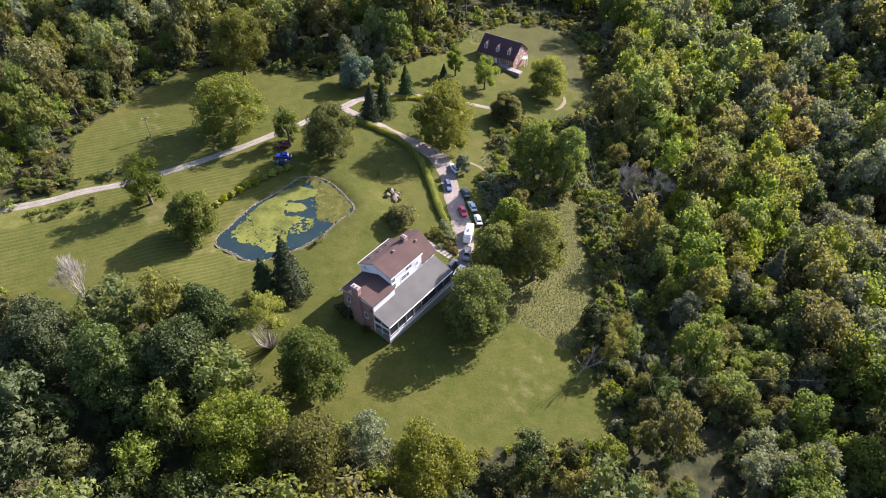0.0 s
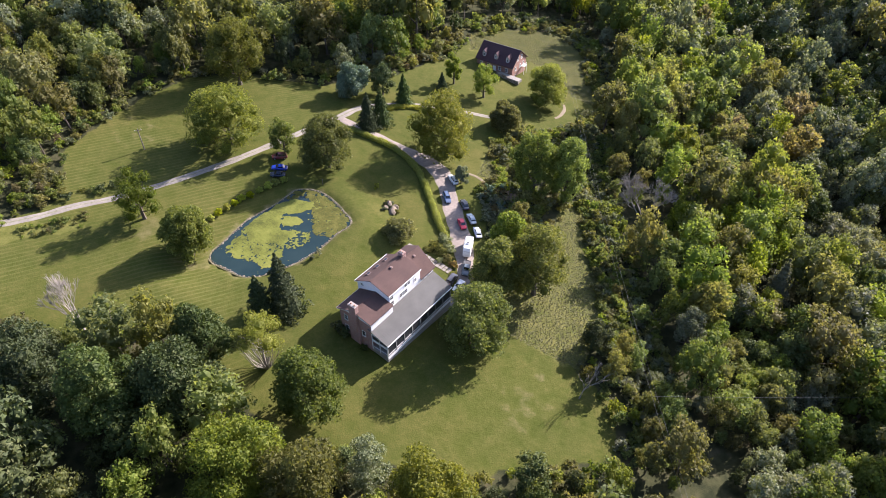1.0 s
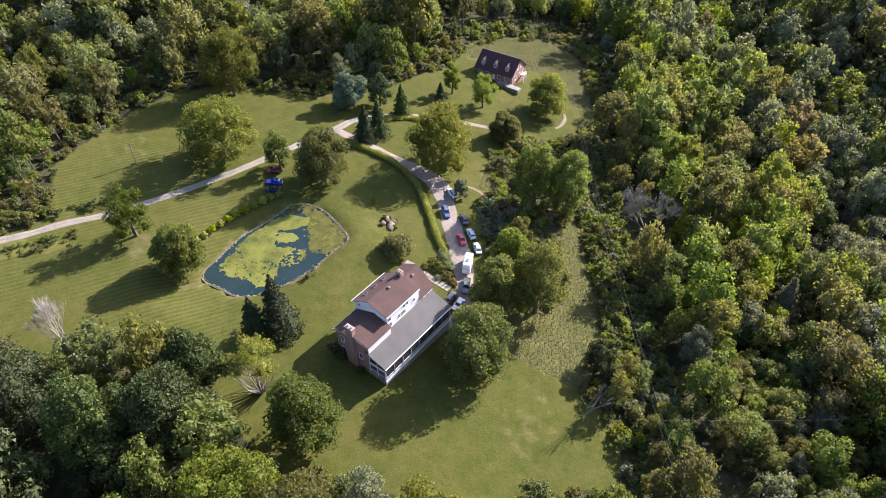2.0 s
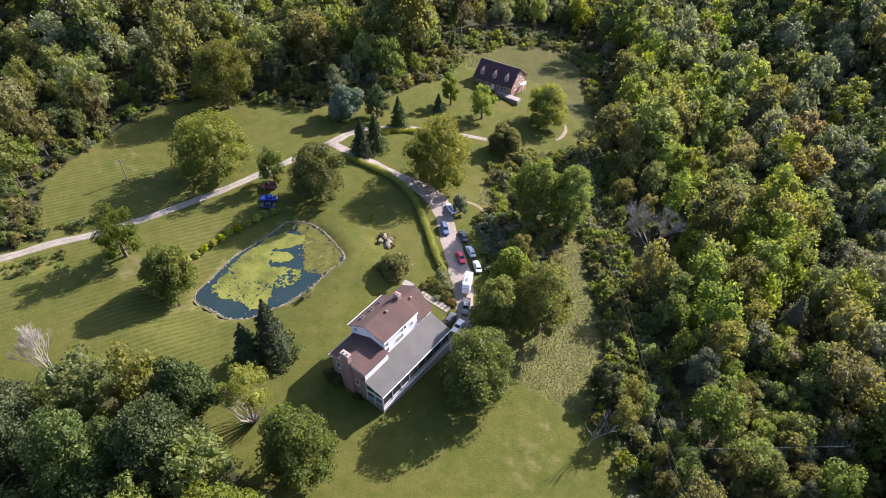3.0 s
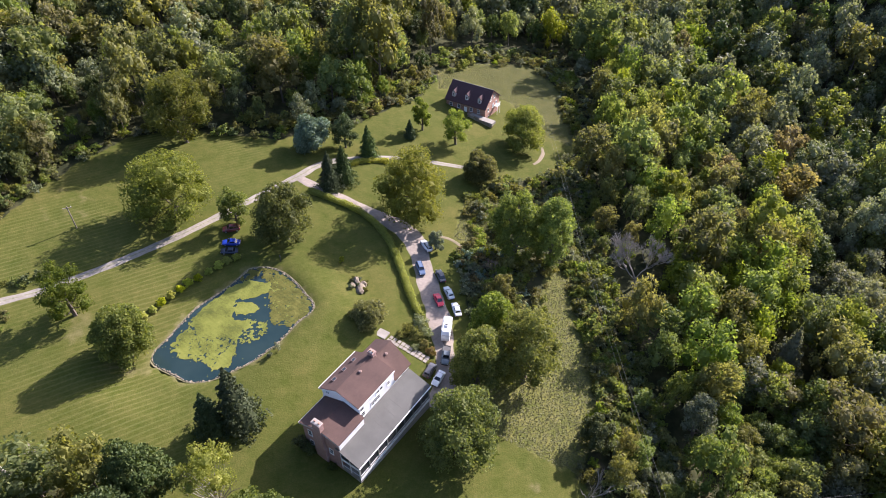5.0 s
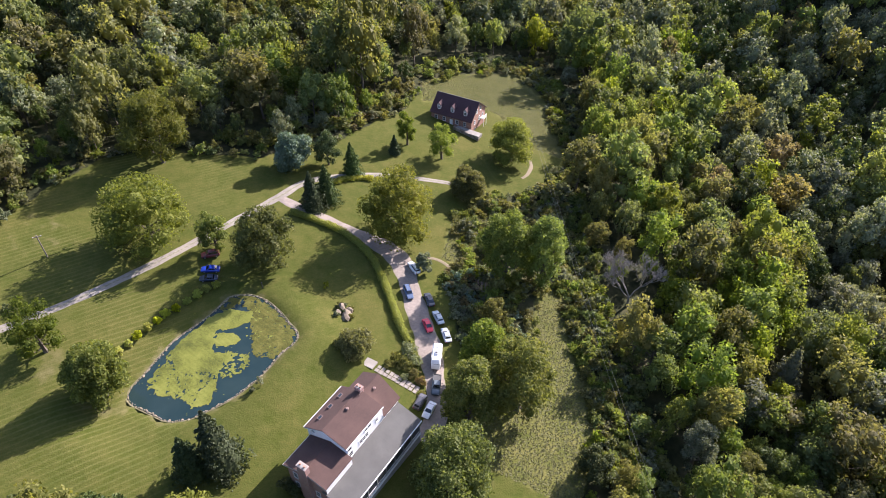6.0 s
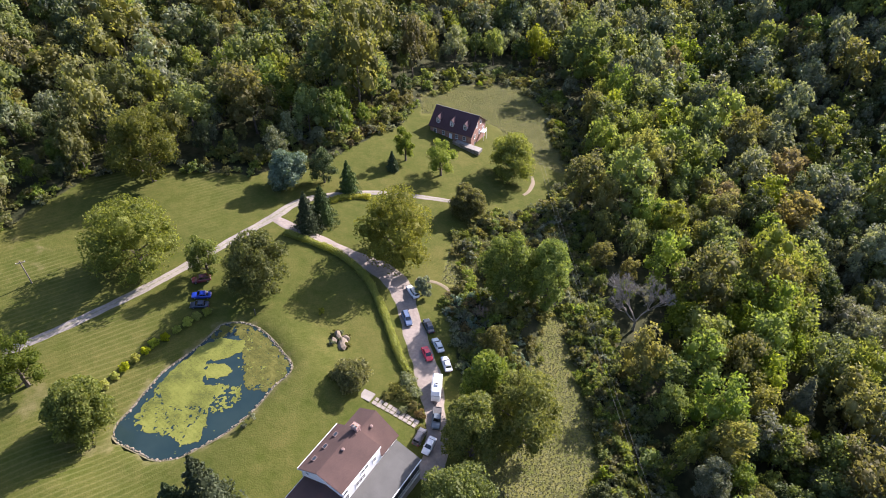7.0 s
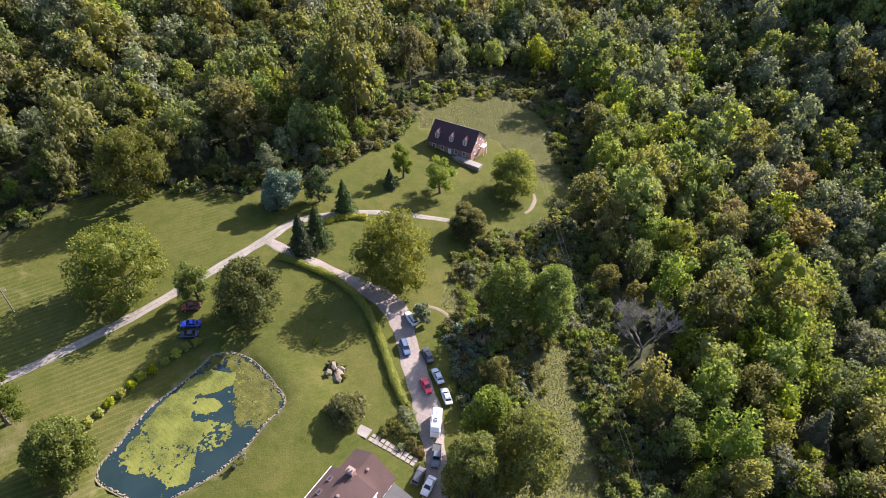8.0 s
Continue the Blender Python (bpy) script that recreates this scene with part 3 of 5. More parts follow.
def conifer_geo(rng, R, H, cards, size, whorls=14, low=0.05):
    """Tiers of drooping boughs round a straight stem."""
    pieces = []
    P, O = [], []
    per = max(1, cards // (whorls * 7))
    for k in range(whorls):
        f = k / (whorls - 1)
        z = H * (low + (0.94 - low) * f)
        rr = R * (1 - f) ** 0.85 * rng.uniform(0.88, 1.08) + 0.12
        for b in range(7):
            ang = 2 * math.pi * (b + 0.5 * (k % 2)) / 7 + rng.uniform(-0.2, 0.2)
            rb = rr * rng.uniform(0.62, 1.25)
            t = rng.uniform(0.15, 1.0, per) ** 0.7
            side = rng.normal(size=per) * 0.20 * rb * (1 - 0.4 * t)
            x = np.cos(ang) * rb * t - np.sin(ang) * side
            y = np.sin(ang) * rb * t + np.cos(ang) * side
            zz = z - rb * 0.28 * t ** 1.4 + rng.normal(size=per) * 0.10
            P.append(np.stack([x, y, zz], 1))
            O.append(np.stack([np.cos(ang) * np.ones(per) * 0.7, np.sin(ang) * np.ones(per) * 0.7, np.full(per, 0.8)], 1))
    P, O = np.concatenate(P), np.concatenate(O)
    core = [(0.0, 0.0, H * low)] + [(0.0, 0.0, H * q) for q in (0.3, 0.6, 0.92)]
    pieces.append(tube(core, [R * 0.62, R * 0.48, R * 0.27, 0.05], 9))
    pieces.append(leaf_cards(rng, P, O, size, 0.6))
    trunk = tube([(0, 0, -0.5), (0, 0, 0.3), (0, 0, H * 0.9)], [R * 0.09, R * 0.07, 0.04])
    return join_geo(pieces), trunk


def place(root, x, y, spin=0.0, scale=(1, 1, 1), sink=0.1):
    root.matrix_basis = pose(x, y, land1(x, y) - sink, 0, 0, spin) @ Matrix.Diagonal((*scale, 1))
    return root


def lone_tree(name, x, y, H, R, leaf, label, cards=5200, size=0.34, seed=1, low=0.0, gap=0.0, bark=BARK, category="tree", lobes=24):
    rng = np.random.default_rng(seed)
    crown, C = broad_crown(rng, R, H, cards, size, low, lobes=lobes, gap=gap)
    trunk = trunk_geo(rng, H, 0.035 * H ** 0.95, C[3:-1:2], low)
    return place(tree_thing(name, crown, trunk, LEAF[leaf], bark, label, category), x, y, rng.uniform(0, 360))


# single trees on the grass: x, y, height, crown radius, leaf, label
LONE = [
    (-55.2, 155.6, 16.5, 9.6, "sunny", "large round leafy tree on the upper meadow"),
    (-29.0, 148.4, 14.5, 6.4, "field", "tall leafy tree shading parked cars by the pond"),
    (-40.8, 152.7, 11.0, 3.6, "field", "small leafy tree beside the gravel lane"),
    (0.5, 159.6, 18.5, 8.1, "sunny", "broad bright green tree inside the driveway loop"),
    (-68.0, 124.2, 14.0, 4.5, "field", "leafy green tree at the edge of the lane"),
    (-55.2, 115.0, 12.6, 5.2, "field", "rounded maple with reddening leaves on the lawn"),
    (-44.0, 84.9, 16.0, 5.2, "dark", "dark leafy tree at the edge of the lower lawn"),
    (-23.7, 75.4, 16.5, 6.1, "field", "dense oval leafy tree on the lawn near the house"),
    (6.4, 93.7, 15.6, 6.6, "field", "dense round tree beside the porch of the house"),
    (11.2, 107.6, 17.5, 5.2, "green", "leafy tree leaning over the driveway"),
    (20.5, 110.4, 20.0, 6.3, "lime", "tall leafy tree at the edge of the rough meadow"),
    (15.0, 117.0, 17.0, 4.6, "green", "leafy tree in the row behind the driveway"),
    (23.8, 146.5, 20.5, 5.2, "lime", "tall leafy tree in the belt beside the meadow"),
    (32.5, 146.0, 21.5, 5.0, "lime", "tall yellow-green tree in the belt beside the meadow"),
    (18.4, 130.5, 10.0, 3.4, "olive", "low leafy tree among brush"),
    (5.1, 147.6, 5.6, 1.9, "grey", "young leafy tree beside the driveway"),
    (4.0, 200.9, 10.5, 2.7, "field", "small upright tree on the far lawn"),
    (13.3, 194.9, 12.0, 3.9, "green", "bright leafy tree in front of the far house"),
    (33.6, 197.6, 12.5, 6.6, "lime", "spreading fine-leaved tree on the far lawn"),
    (18.6, 178.0, 8.0, 4.6, "olive", "bushy small tree by the far lane"),
    (-59.6, 187.0, 20.5, 7.6, "sunny", "tall bright green tree at the forest edge"),
    (53.3, 100.1, 13.0, 4.0, "grey", "silver-leaved tree in the lower thicket"),
    (32.7, 96.7, 8.0, 3.2, "dark", "dark round bush at the meadow edge"),
    (-33.2, 60.5, 17.0, 7.8, "field", "big leafy tree at the foot of the lawn"),
    (-21.6, 57.5, 18.0, 6.0, "sunny", "big leafy tree at the foot of the lawn"),
    (-2.6, 56.5, 17.5, 6.4, "sunny", "big bright leafy tree at the foot of the lawn"),
    (-12.4, 62.0, 14.0, 3.6, "grey", "slender pale tree at the foot of the lawn"),
    # dark leaf on these lower-wood trees includes the shade they stand in
    (-56.5, 71.5, 18.0, 6.6, "dark", "large dark green tree in the lower wood"),
    (-26.2, 186.2, 9.6, 4.6, "blue", "broad blue-green pine at the wood's edge"),
    (-17.6, 188.2, 9.6, 3.4, "spruce", "dark green pine at the wood's edge"),
    (-45.4, 74.0, 17.0, 7.0, "dark", "large leafy tree in the lower wood"),
    (-69.8, 75.9, 17.0, 6.8, "dark", "large dark green tree in the lower wood"),
]
for k, (x, y, H, R, leaf, label) in enumerate(LONE):
    big = R > 4.5
    lone_tree("tree", x, y, H, R, leaf, label, cards=int(10500 if big else 4800), size=0.24 if big else 0.185, seed=100 + k, lobes=26 if big else 16)

# spruces and pines
for k, (x, y, H, R, leaf, label) in enumerate([
    (-31.9, 98.8, 17.0, 4.9, "spruce", "tall dark spruce beside the pond"), (-36.5, 97.6, 11.5, 3.9, "spruce", "shorter dark spruce beside the pond"),
    (-20.4, 168.6, 11.8, 3.9, "spruce", "slim dark spruce at the lane junction"), (-17.1, 172.1, 11.4, 3.9, "spruce", "slim dark spruce at the lane junction"),
    (-11.2, 184.4, 10.2, 3.2, "spruce", "dark spruce on the far lawn"), (0.3, 195.8, 6.2, 1.9, "spruce", "small dark spruce on the far lawn"),
    (80.4, 117.9, 18.0, 5.0, "grey", "tall pale pine in the valley wood")]):
    rng = np.random.default_rng(300 + k)
    crown, trunk = conifer_geo(rng, R, H, 7600, 0.20 if R < 4 else 0.25)
    place(tree_thing("spruce", crown, trunk, LEAF[leaf], BARK, label, "spruce"), x, y, rng.uniform(0, 360))

# the woods: a few grown forms, set out again and again with their own turn and size
WOOD_LABEL = {"green": "leafy green forest tree in dense woods", "lime": "yellow-green forest tree in dense woods", "olive": "olive-green forest tree in dense woods", "grey": "grey-green forest tree in dense woods", "dark": "dark green forest tree in dense woods", "brown": "browning forest tree in dense woods"}
FORMS = []
for k, (leaf, shape) in enumerate([("green", 0), ("green", 1), ("lime", 0), ("lime", 1), ("olive", 0), ("olive", 1), ("grey", 0), ("grey", 1), ("dark", 0), ("brown", 1)]):
    R, H = 4.6, (12.5, 15.0)[shape]
    grown = []
    for cards, size, lobes in ((1350, 0.31, 15), (720, 0.40, 10)):
        rng = np.random.default_rng(500 + k)
        crown, C = broad_crown(rng, R, H, cards, size, 0.10, lobes=lobes)
        grown.append((crown, trunk_geo(rng, H, 0.24, C[3:-1:4])))
    FORMS.append((leaf, grown))


def flat_mesh(name, V, idx, lens, slots, rnd, mats, label, category):
    me = bpy.data.meshes.new(name)
    me.vertices.add(len(V))
    me.vertices.foreach_set("co", V.astype(np.float32).ravel())
    me.loops.add(len(idx))
    me.loops.foreach_set("vertex_index", idx.astype(np.int32))
    me.polygons.add(len(lens))
    me.polygons.foreach_set("loop_start", np.concatenate([[0], np.cumsum(lens)[:-1]]).astype(np.int32))
    for q in mats:
        me.materials.append(q)
    me.polygons.foreach_set("material_index", slots.astype(np.int32))
    a = me.attributes.new("tree", "FLOAT", "POINT")
    a.data.foreach_set("value", rnd.astype(np.float32))
    me.update(calc_edges=True)
    return tagged(new(name, me), label, category, kind="stuff")


class Heap:
    """Collects transformed copies of prepared pieces for one joined mesh."""

    def __init__(self):
        self.V, self.I, self.L, self.S, self.R, self.o = [], [], [], [], [], 0

    @staticmethod
    def ready(geo):
        v, f = geo
        return np.array(v, float), np.concatenate([np.array(q) for q in f]), np.array([len(q) for q in f])

    def add(self, piece, m, slot, rnd):
        v, i, n = piece
        self.V.append(v @ np.array(m.to_3x3()).T + np.array(m.translation))
        self.I.append(i + self.o)
        self.L.append(n)
        self.S.append(np.full(len(n), slot))
        self.R.append(np.full(len(v), rnd))
        self.o += len(v)

    def build(self, name, mats, label, category):
        c = np.concatenate
        return flat_mesh(name, c(self.V), c(self.I), c(self.L), c(self.S), c(self.R), mats, label, category)


def view_reach(x, y):
    """The stretch of land that the woods fill."""
    return (x > -78 - 0.40 * (y - 55)) & (x < 112 + 0.44 * (y - 55)) & (y > 40) & (y < 346) & (x > -148) & (x < 216)


def leaf_zone(px, py, rng):
    zone = wobble(px, py, 26, 1.0) + rng.normal() * 0.5
    if px > 20 and px < 78 and py < 112:
        pick = ["green", "grey", "green", "olive", "dark", "green"]
    elif px > 20 and px < 92 and py < 240:
        pick = ["lime", "green", "green", "olive", "lime", "green", "olive"]
    # far right: mostly grey leaves, so distance haze is put into leaf colour
    elif px > 20:
        pick = ["grey", "olive", "grey", "green", "grey", "dark", "lime", "brown"]
    elif py > 180:
        pick = ["green", "grey", "olive", "green", "dark", "olive", "grey", "lime"]
    # lower-left wood: dark green trees, with its shade also put into the picks
    elif py < 100:
        pick = ["dark", "green", "dark", "dark", "olive", "dark"]
    else:
        pick = ["olive", "green", "olive", "brown", "green", "lime"]
    return pick[int(np.clip((zone + 1.3) / 2.6, 0, 0.999) * len(pick))]


WOOD_SLOTS = ["green", "lime", "olive", "grey", "dark", "brown", "yellow", "blue"]
WOOD_MATS = [LEAF[q] for q in WOOD_SLOTS] + [BARK]


def build_woods():
    rng = np.random.default_rng(77)
    solid = [(x, y, R) for x, y, H, R, *_ in LONE] + [(80.4, 117.9, 4.6), (52.5, 141.2, 7.0), (-26, 185, 5), (-18, 186, 3)]
    step = 6.7
    gx, gy = np.meshgrid(np.arange(-150, 225, step), np.arange(38, 352, step))
    x = (gx + (np.arange(gx.shape[0]) % 2)[:, None] * step / 2 + rng.uniform(-2.0, 2.0, gx.shape)).ravel()
    y = (gy + rng.uniform(-2.0, 2.0, gy.shape)).ravel()
    # a closer stand of young trees in the low ground
    yx, yy = np.meshgrid(np.arange(36, 82, 4.4), np.arange(50, 112, 4.4))
    yx, yy = (yx + rng.uniform(-1.6, 1.6, yx.shape)).ravel(), (yy + rng.uniform(-1.6, 1.6, yy.shape)).ravel()
    low = (x > 34) & (x < 82) & (y < 112)
    # small trees and scrub on the bank beyond the meadow
    bx, by = np.meshgrid(np.arange(-148, -72, 4.6), np.arange(112, 200, 4.6))
    bx, by = (bx + rng.uniform(-1.7, 1.7, bx.shape)).ravel(), (by + rng.uniform(-1.7, 1.7, by.shape)).ravel()
    low |= (x > -148) & (x < -72) & (y > 112) & (y < 200)
    x, y = np.concatenate([x[~low], yx, bx]), np.concatenate([y[~low], yy, by])
    d = poly_dist(CLEARING, x, y)
    ok = view_reach(x, y) & (d < -2.4)
    for sx, sy, sr in solid:
        ok &= np.hypot(x - sx, y - sy) > sr + 1.4
    ok &= poly_dist([(13, 172), (34, 184), (47, 190), (45, 150), (40, 118), (12, 116)], x, y) < 0
    ok &= poly_dist([(6, 244), (12, 262), (60, 274), (64, 246), (60, 196), (50, 200)], x, y) < 0
    ok &= np.abs((x - 41) + (y - 130) * 0.16) > np.where(y < 196, 3.6, 0)
    x, y, d = x[ok], y[ok], d[ok]
    # the trees along the clearing stand alone; those behind them close up into woods
    front = np.zeros(len(x), bool)
    front[np.argsort(-d)[:290]] = True
    near = {}
    heap = Heap()
    ready = {}
    for px, py, pd, single in zip(x, y, d, front):
        leaf = leaf_zone(px, py, rng)
        young = 34 < px < 82 and py < 112
        options = [k for k, f in enumerate(FORMS) if f[0] == leaf]
        k = options[rng.integers(len(options))]
        s = (0.64 + 0.74 * rng.uniform() ** 2.0) * ((0.44 if pd > -8 else 0.66) if young else 1.0) * (0.74 if pd > -7 and not young else 1.0)
        if 34 < px < 62 and 112 <= py < 165:
            s *= 0.62
        if px < -72 and 112 < py < 200:
            s *= 0.70
        if 26 < px < 42 and py < 104:
            s = min(s, 0.36)
        tall = rng.uniform(1.0, 1.38) if px > 20 and not young else rng.uniform(0.85, 1.28)
        m = pose(px, py, land1(px, py) - 0.2, rng.uniform(-4, 4), rng.uniform(-4, 4), rng.uniform(0, 360)) @ Matrix.Diagonal((s * rng.uniform(0.88, 1.18), s * rng.uniform(0.88, 1.18), s * tall, 1))
        if single:
            if k in near:
                copy_thing(near[k], m)
            else:
                near[k] = tree_thing("forest_tree", *FORMS[k][1][0], LEAF[leaf], BARK, WOOD_LABEL[leaf], "tree", "trees at the edge of the woods")
                near[k].matrix_basis = m
        else:
            lod = 0 if py < 190 else 1
            if (k, lod) not in ready:
                ready[k, lod] = tuple(Heap.ready(g) for g in FORMS[k][1][lod])
            crown, trunk = ready[k, lod]
            r = rng.uniform()
            heap.add(crown, m, WOOD_SLOTS.index(leaf), r)
            heap.add(trunk, m, len(WOOD_SLOTS), r)
    heap.build("forest", WOOD_MATS, "dense mixed broadleaf woods covering the slopes", "forest")


build_woods()


def build_undergrowth():
    """Low bushes and brambles along the edge of the woods."""
    rng = np.random.default_rng(91)
    forms = []
    for k in range(5):
        crown, _ = broad_crown(np.random.default_rng(700 + k), 1.5, 2.2, 220, 0.19, 0.0, lobes=6)
        forms.append(Heap.ready(crown))
    heap = Heap()
    pts = CLEARING + CLEARING[:1]
    side = -1
    for (ax, ay), (bx, by) in zip(pts, pts[1:]):
        n = int(math.hypot(bx - ax, by - ay) / 0.85)
        for k in range(n):
            t = (k + rng.uniform()) / n
            off = (abs(rng.normal()) * 5.0 - 1.2) * side
            px, py = ax + (bx - ax) * t + rng.normal() * 1.2, ay + (by - ay) * t + rng.normal() * 1.2
            q = np.array([px + off * (by - ay) / math.hypot(bx - ax, by - ay), py - off * (bx - ax) / math.hypot(bx - ax, by - ay)])
            if poly_dist(CLEARING, *q) > 0.6 or not (-118 < q[0] < 70):
                continue
            s = rng.uniform(0.5, 1.3) + 0.10 * min(7.0, -poly_dist(CLEARING, *q))
            leaf = ["green", "olive", "lime", "grey", "olive", "green", "olive", "green"][rng.integers(8)]
            heap.add(forms[rng.integers(5)], pose(*q, land1(*q) - 0.1, 0, 0, rng.uniform(0, 360)) @ Matrix.Diagonal((s, s, s * rng.uniform(0.7, 1.3), 1)), WOOD_SLOTS.index(leaf), rng.uniform())
    heap.build("undergrowth", WOOD_MATS, "brambles and low bushes at the foot of the woods", "undergrowth")


build_undergrowth()

# ---- building helpers ----
def boxg(x0, x1, y0, y1, z0, z1):
    V = [(x, y, z) for z in (z0, z1) for x, y in ((x0, y0), (x1, y0), (x1, y1), (x0, y1))]
    return V, [(0, 3, 2, 1), (4, 5, 6, 7), (0, 1, 5, 4), (1, 2, 6, 5), (2, 3, 7, 6), (3, 0, 4, 7)]


def prism(poly, x0, x1):
    """A polygon in (y, z), counter-clockwise seen from +x, drawn out along x."""
    n = len(poly)
    V = [(x0, y, z) for y, z in poly] + [(x1, y, z) for y, z in poly]
    return V, [tuple(range(n))[::-1], tuple(range(n, 2 * n))] + [(k, (k + 1) % n, n + (k + 1) % n, n + k) for k in range(n)]


def slope(x0, x1, ya, za, yb, zb, thick=0.16):
    """A roof plane between the lines (ya, za) and (yb, zb)."""
    return prism([(ya, za - thick), (yb, zb - thick), (yb, zb), (ya, za)] if ya < yb else [(yb, zb - thick), (ya, za - thick), (ya, za), (yb, zb)], x0, x1)


def part(name, geo, mat, parent, label="", smooth=False):
    ob = mesh_object(name, *geo, mat, parent, smooth)
    return tagged(ob, label)


def cylg(x, y, z0, z1, r0, r1=None, sides=12):
    return tube([(x, y, z0), (x, y, z1)], [r0, r0 if r1 is None else r1], sides)


def brick_material(name, col, mortar):
    m = Mat(name, 0.9)
    co = m.coords()
    sep = m.n("ShaderNodeSeparateXYZ")
    m.link(co, sep.inputs[0])
    com = m.n("ShaderNodeCombineXYZ")
    m.link(m.math("ADD", sep.outputs[0], sep.outputs[1]), com.inputs[0])
    m.link(sep.outputs[2], com.inputs[1])
    b = m.n("ShaderNodeTexBrick", Scale=1.0)
    b.inputs["Brick Width"].default_value, b.inputs["Row Height"].default_value, b.inputs["Mortar Size"].default_value = 0.22, 0.075, 0.008
    b.inputs["Color1"].default_value = (*col, 1)
    b.inputs["Color2"].default_value = (*[c * 0.72 for c in col], 1)
    b.inputs["Mortar"].default_value = (*mortar, 1)
    m.link(com.outputs[0], b.inputs["Vector"])
    m.color(m.mix(m.math("MULTIPLY", m.noise(0.6, 5, vec=co), 0.55), b.outputs[0], tuple(c * 0.6 for c in col)))
    m.bump(b.outputs["Fac"], -0.2, 0.01)
    return m.m


def shingle_material(name, col):
    m = Mat(name, 0.92)
    co = m.coords()
    w = m.n("ShaderNodeTexBrick", Scale=1.0)
    w.inputs["Brick Width"].default_value, w.inputs["Row Height"].default_value, w.inputs["Mortar Size"].default_value = 0.32, 0.16, 0.012
    w.inputs["Color1"].default_value = (*col, 1)
    w.inputs["Color2"].default_value = (*[c * 0.78 for c in col], 1)
    w.inputs["Mortar"].default_value = (*[c * 0.55 for c in col], 1)
    m.link(co, w.inputs["Vector"])
    f = m.math("ADD", m.math("MULTIPLY", m.noise(0.35, 5, vec=co), 0.6), m.math("MULTIPLY", m.noise(7, 3, vec=co), 0.4))
    m.color(m.mix(0.5, w.outputs[0], m.ramp(f, [(0.35, tuple(c * 0.7 for c in col)), (0.7, tuple(c * 1.35 for c in col))])))
    m.bump(m.math("ADD", w.outputs["Fac"], f), 0.3, 0.02)
    return m.m


def siding_material(name, col):
    m = Mat(name, 0.55)
    co = m.coords()
    wv = m.n("ShaderNodeTexWave", Scale=1.6)
    wv.bands_direction, wv.wave_profile = "Z", "SAW"
    m.link(co, wv.inputs["Vector"])
    m.color(m.mix(m.math("MULTIPLY", m.noise(0.8, 5, vec=co), 0.3), col, tuple(c * 0.75 for c in col)))
    m.bump(wv.outputs["Fac"], 0.5, 0.02)
    return m.m


BRICK = brick_material("brick", (0.40, 0.215, 0.18), (0.46, 0.40, 0.36))
BRICK2 = brick_material("brick_far_house", (0.36, 0.17, 0.12), (0.40, 0.34, 0.30))
SHINGLE = shingle_material("brown_shingle", (0.088, 0.050, 0.040))
SHINGLE2 = shingle_material("maroon_shingle", (0.075, 0.038, 0.042))
SIDING = siding_material("white_siding", (0.86, 0.87, 0.88))
WHITE = plain("white_paint", (0.80, 0.80, 0.79), 0.5, scale=1.0, vary=0.07)
GREY_POST = plain("grey_post", (0.34, 0.33, 0.31), 0.7, scale=2.0)
METAL_ROOF = plain("rolled_roofing", (0.088, 0.086, 0.078), 0.8, scale=1.2, vary=0.2)
CONCRETE = plain("concrete", (0.28, 0.255, 0.225), 0.9, scale=1.5, vary=0.25)
FLAG = plain("flagstone", (0.27, 0.235, 0.20), 0.9, scale=1.2, vary=0.3)
# opaque porch screens: the shaded inside is put into their near-black colour
DARK_GAP = plain("dark_screen", (0.035, 0.037, 0.04), 0.4, scale=1.0)
DECK = plain("deck_boards", (0.30, 0.27, 0.24), 0.8, scale=2.0, vary=0.3)
CLAY = plain("clay_flue", (0.42, 0.22, 0.15), 0.85)
PIPE = plain("roof_pipe", (0.20, 0.13, 0.11), 0.6)


def glass_material(name, col, rough=0.05):
    m = Mat(name, rough)
    m.b.inputs["Specular IOR Level"].default_value = 0.8
    m.color(m.ramp(m.noise(1.5, 2), [(0.3, tuple(c * 0.6 for c in col)), (0.7, col)]))
    return m.m


PANE = glass_material("window_glass", (0.035, 0.045, 0.055))


def window(parent, face, a, z, w=0.85, h=1.3, at=0.0, sign=-1):
    """A framed sash window. face 'u': in a wall of constant x, at y = a; 'v': in a wall of constant y, at x = a."""
    def place_box(a0, a1, z0, z1, d0, d1):
        lo, hi = sorted((at + sign * d0, at + sign * d1))
        return boxg(lo, hi, a0, a1, z0, z1) if face == "u" else boxg(a0, a1, lo, hi, z0, z1)
    root = part("window", join_geo([place_box(a - w / 2 - 0.09, a - w / 2, z - h / 2 - 0.09, z + h / 2 + 0.09, -0.02, 0.06), place_box(a + w / 2, a + w / 2 + 0.09, z - h / 2 - 0.09, z + h / 2 + 0.09, -0.02, 0.06),
                                    place_box(a - w / 2, a + w / 2, z + h / 2, z + h / 2 + 0.09, -0.02, 0.06), place_box(a - w / 2, a + w / 2, z - h / 2 - 0.09, z - h / 2, -0.02, 0.06), place_box(a - w / 2, a + w / 2, z - 0.03, z + 0.03, -0.02, 0.045)]), WHITE, parent, "white sash window")
    part("pane", place_box(a - w / 2, a + w / 2, z, z + h / 2, -0.02, 0.02), PANE, root)
    part("pane", place_box(a - w / 2, a + w / 2, z - h / 2, z, -0.02, 0.015), PANE, root)
    part("sill", place_box(a - w / 2 - 0.12, a + w / 2 + 0.12, z - h / 2 - 0.14, z - h / 2 - 0.09, -0.02, 0.10), WHITE, root)
    return root


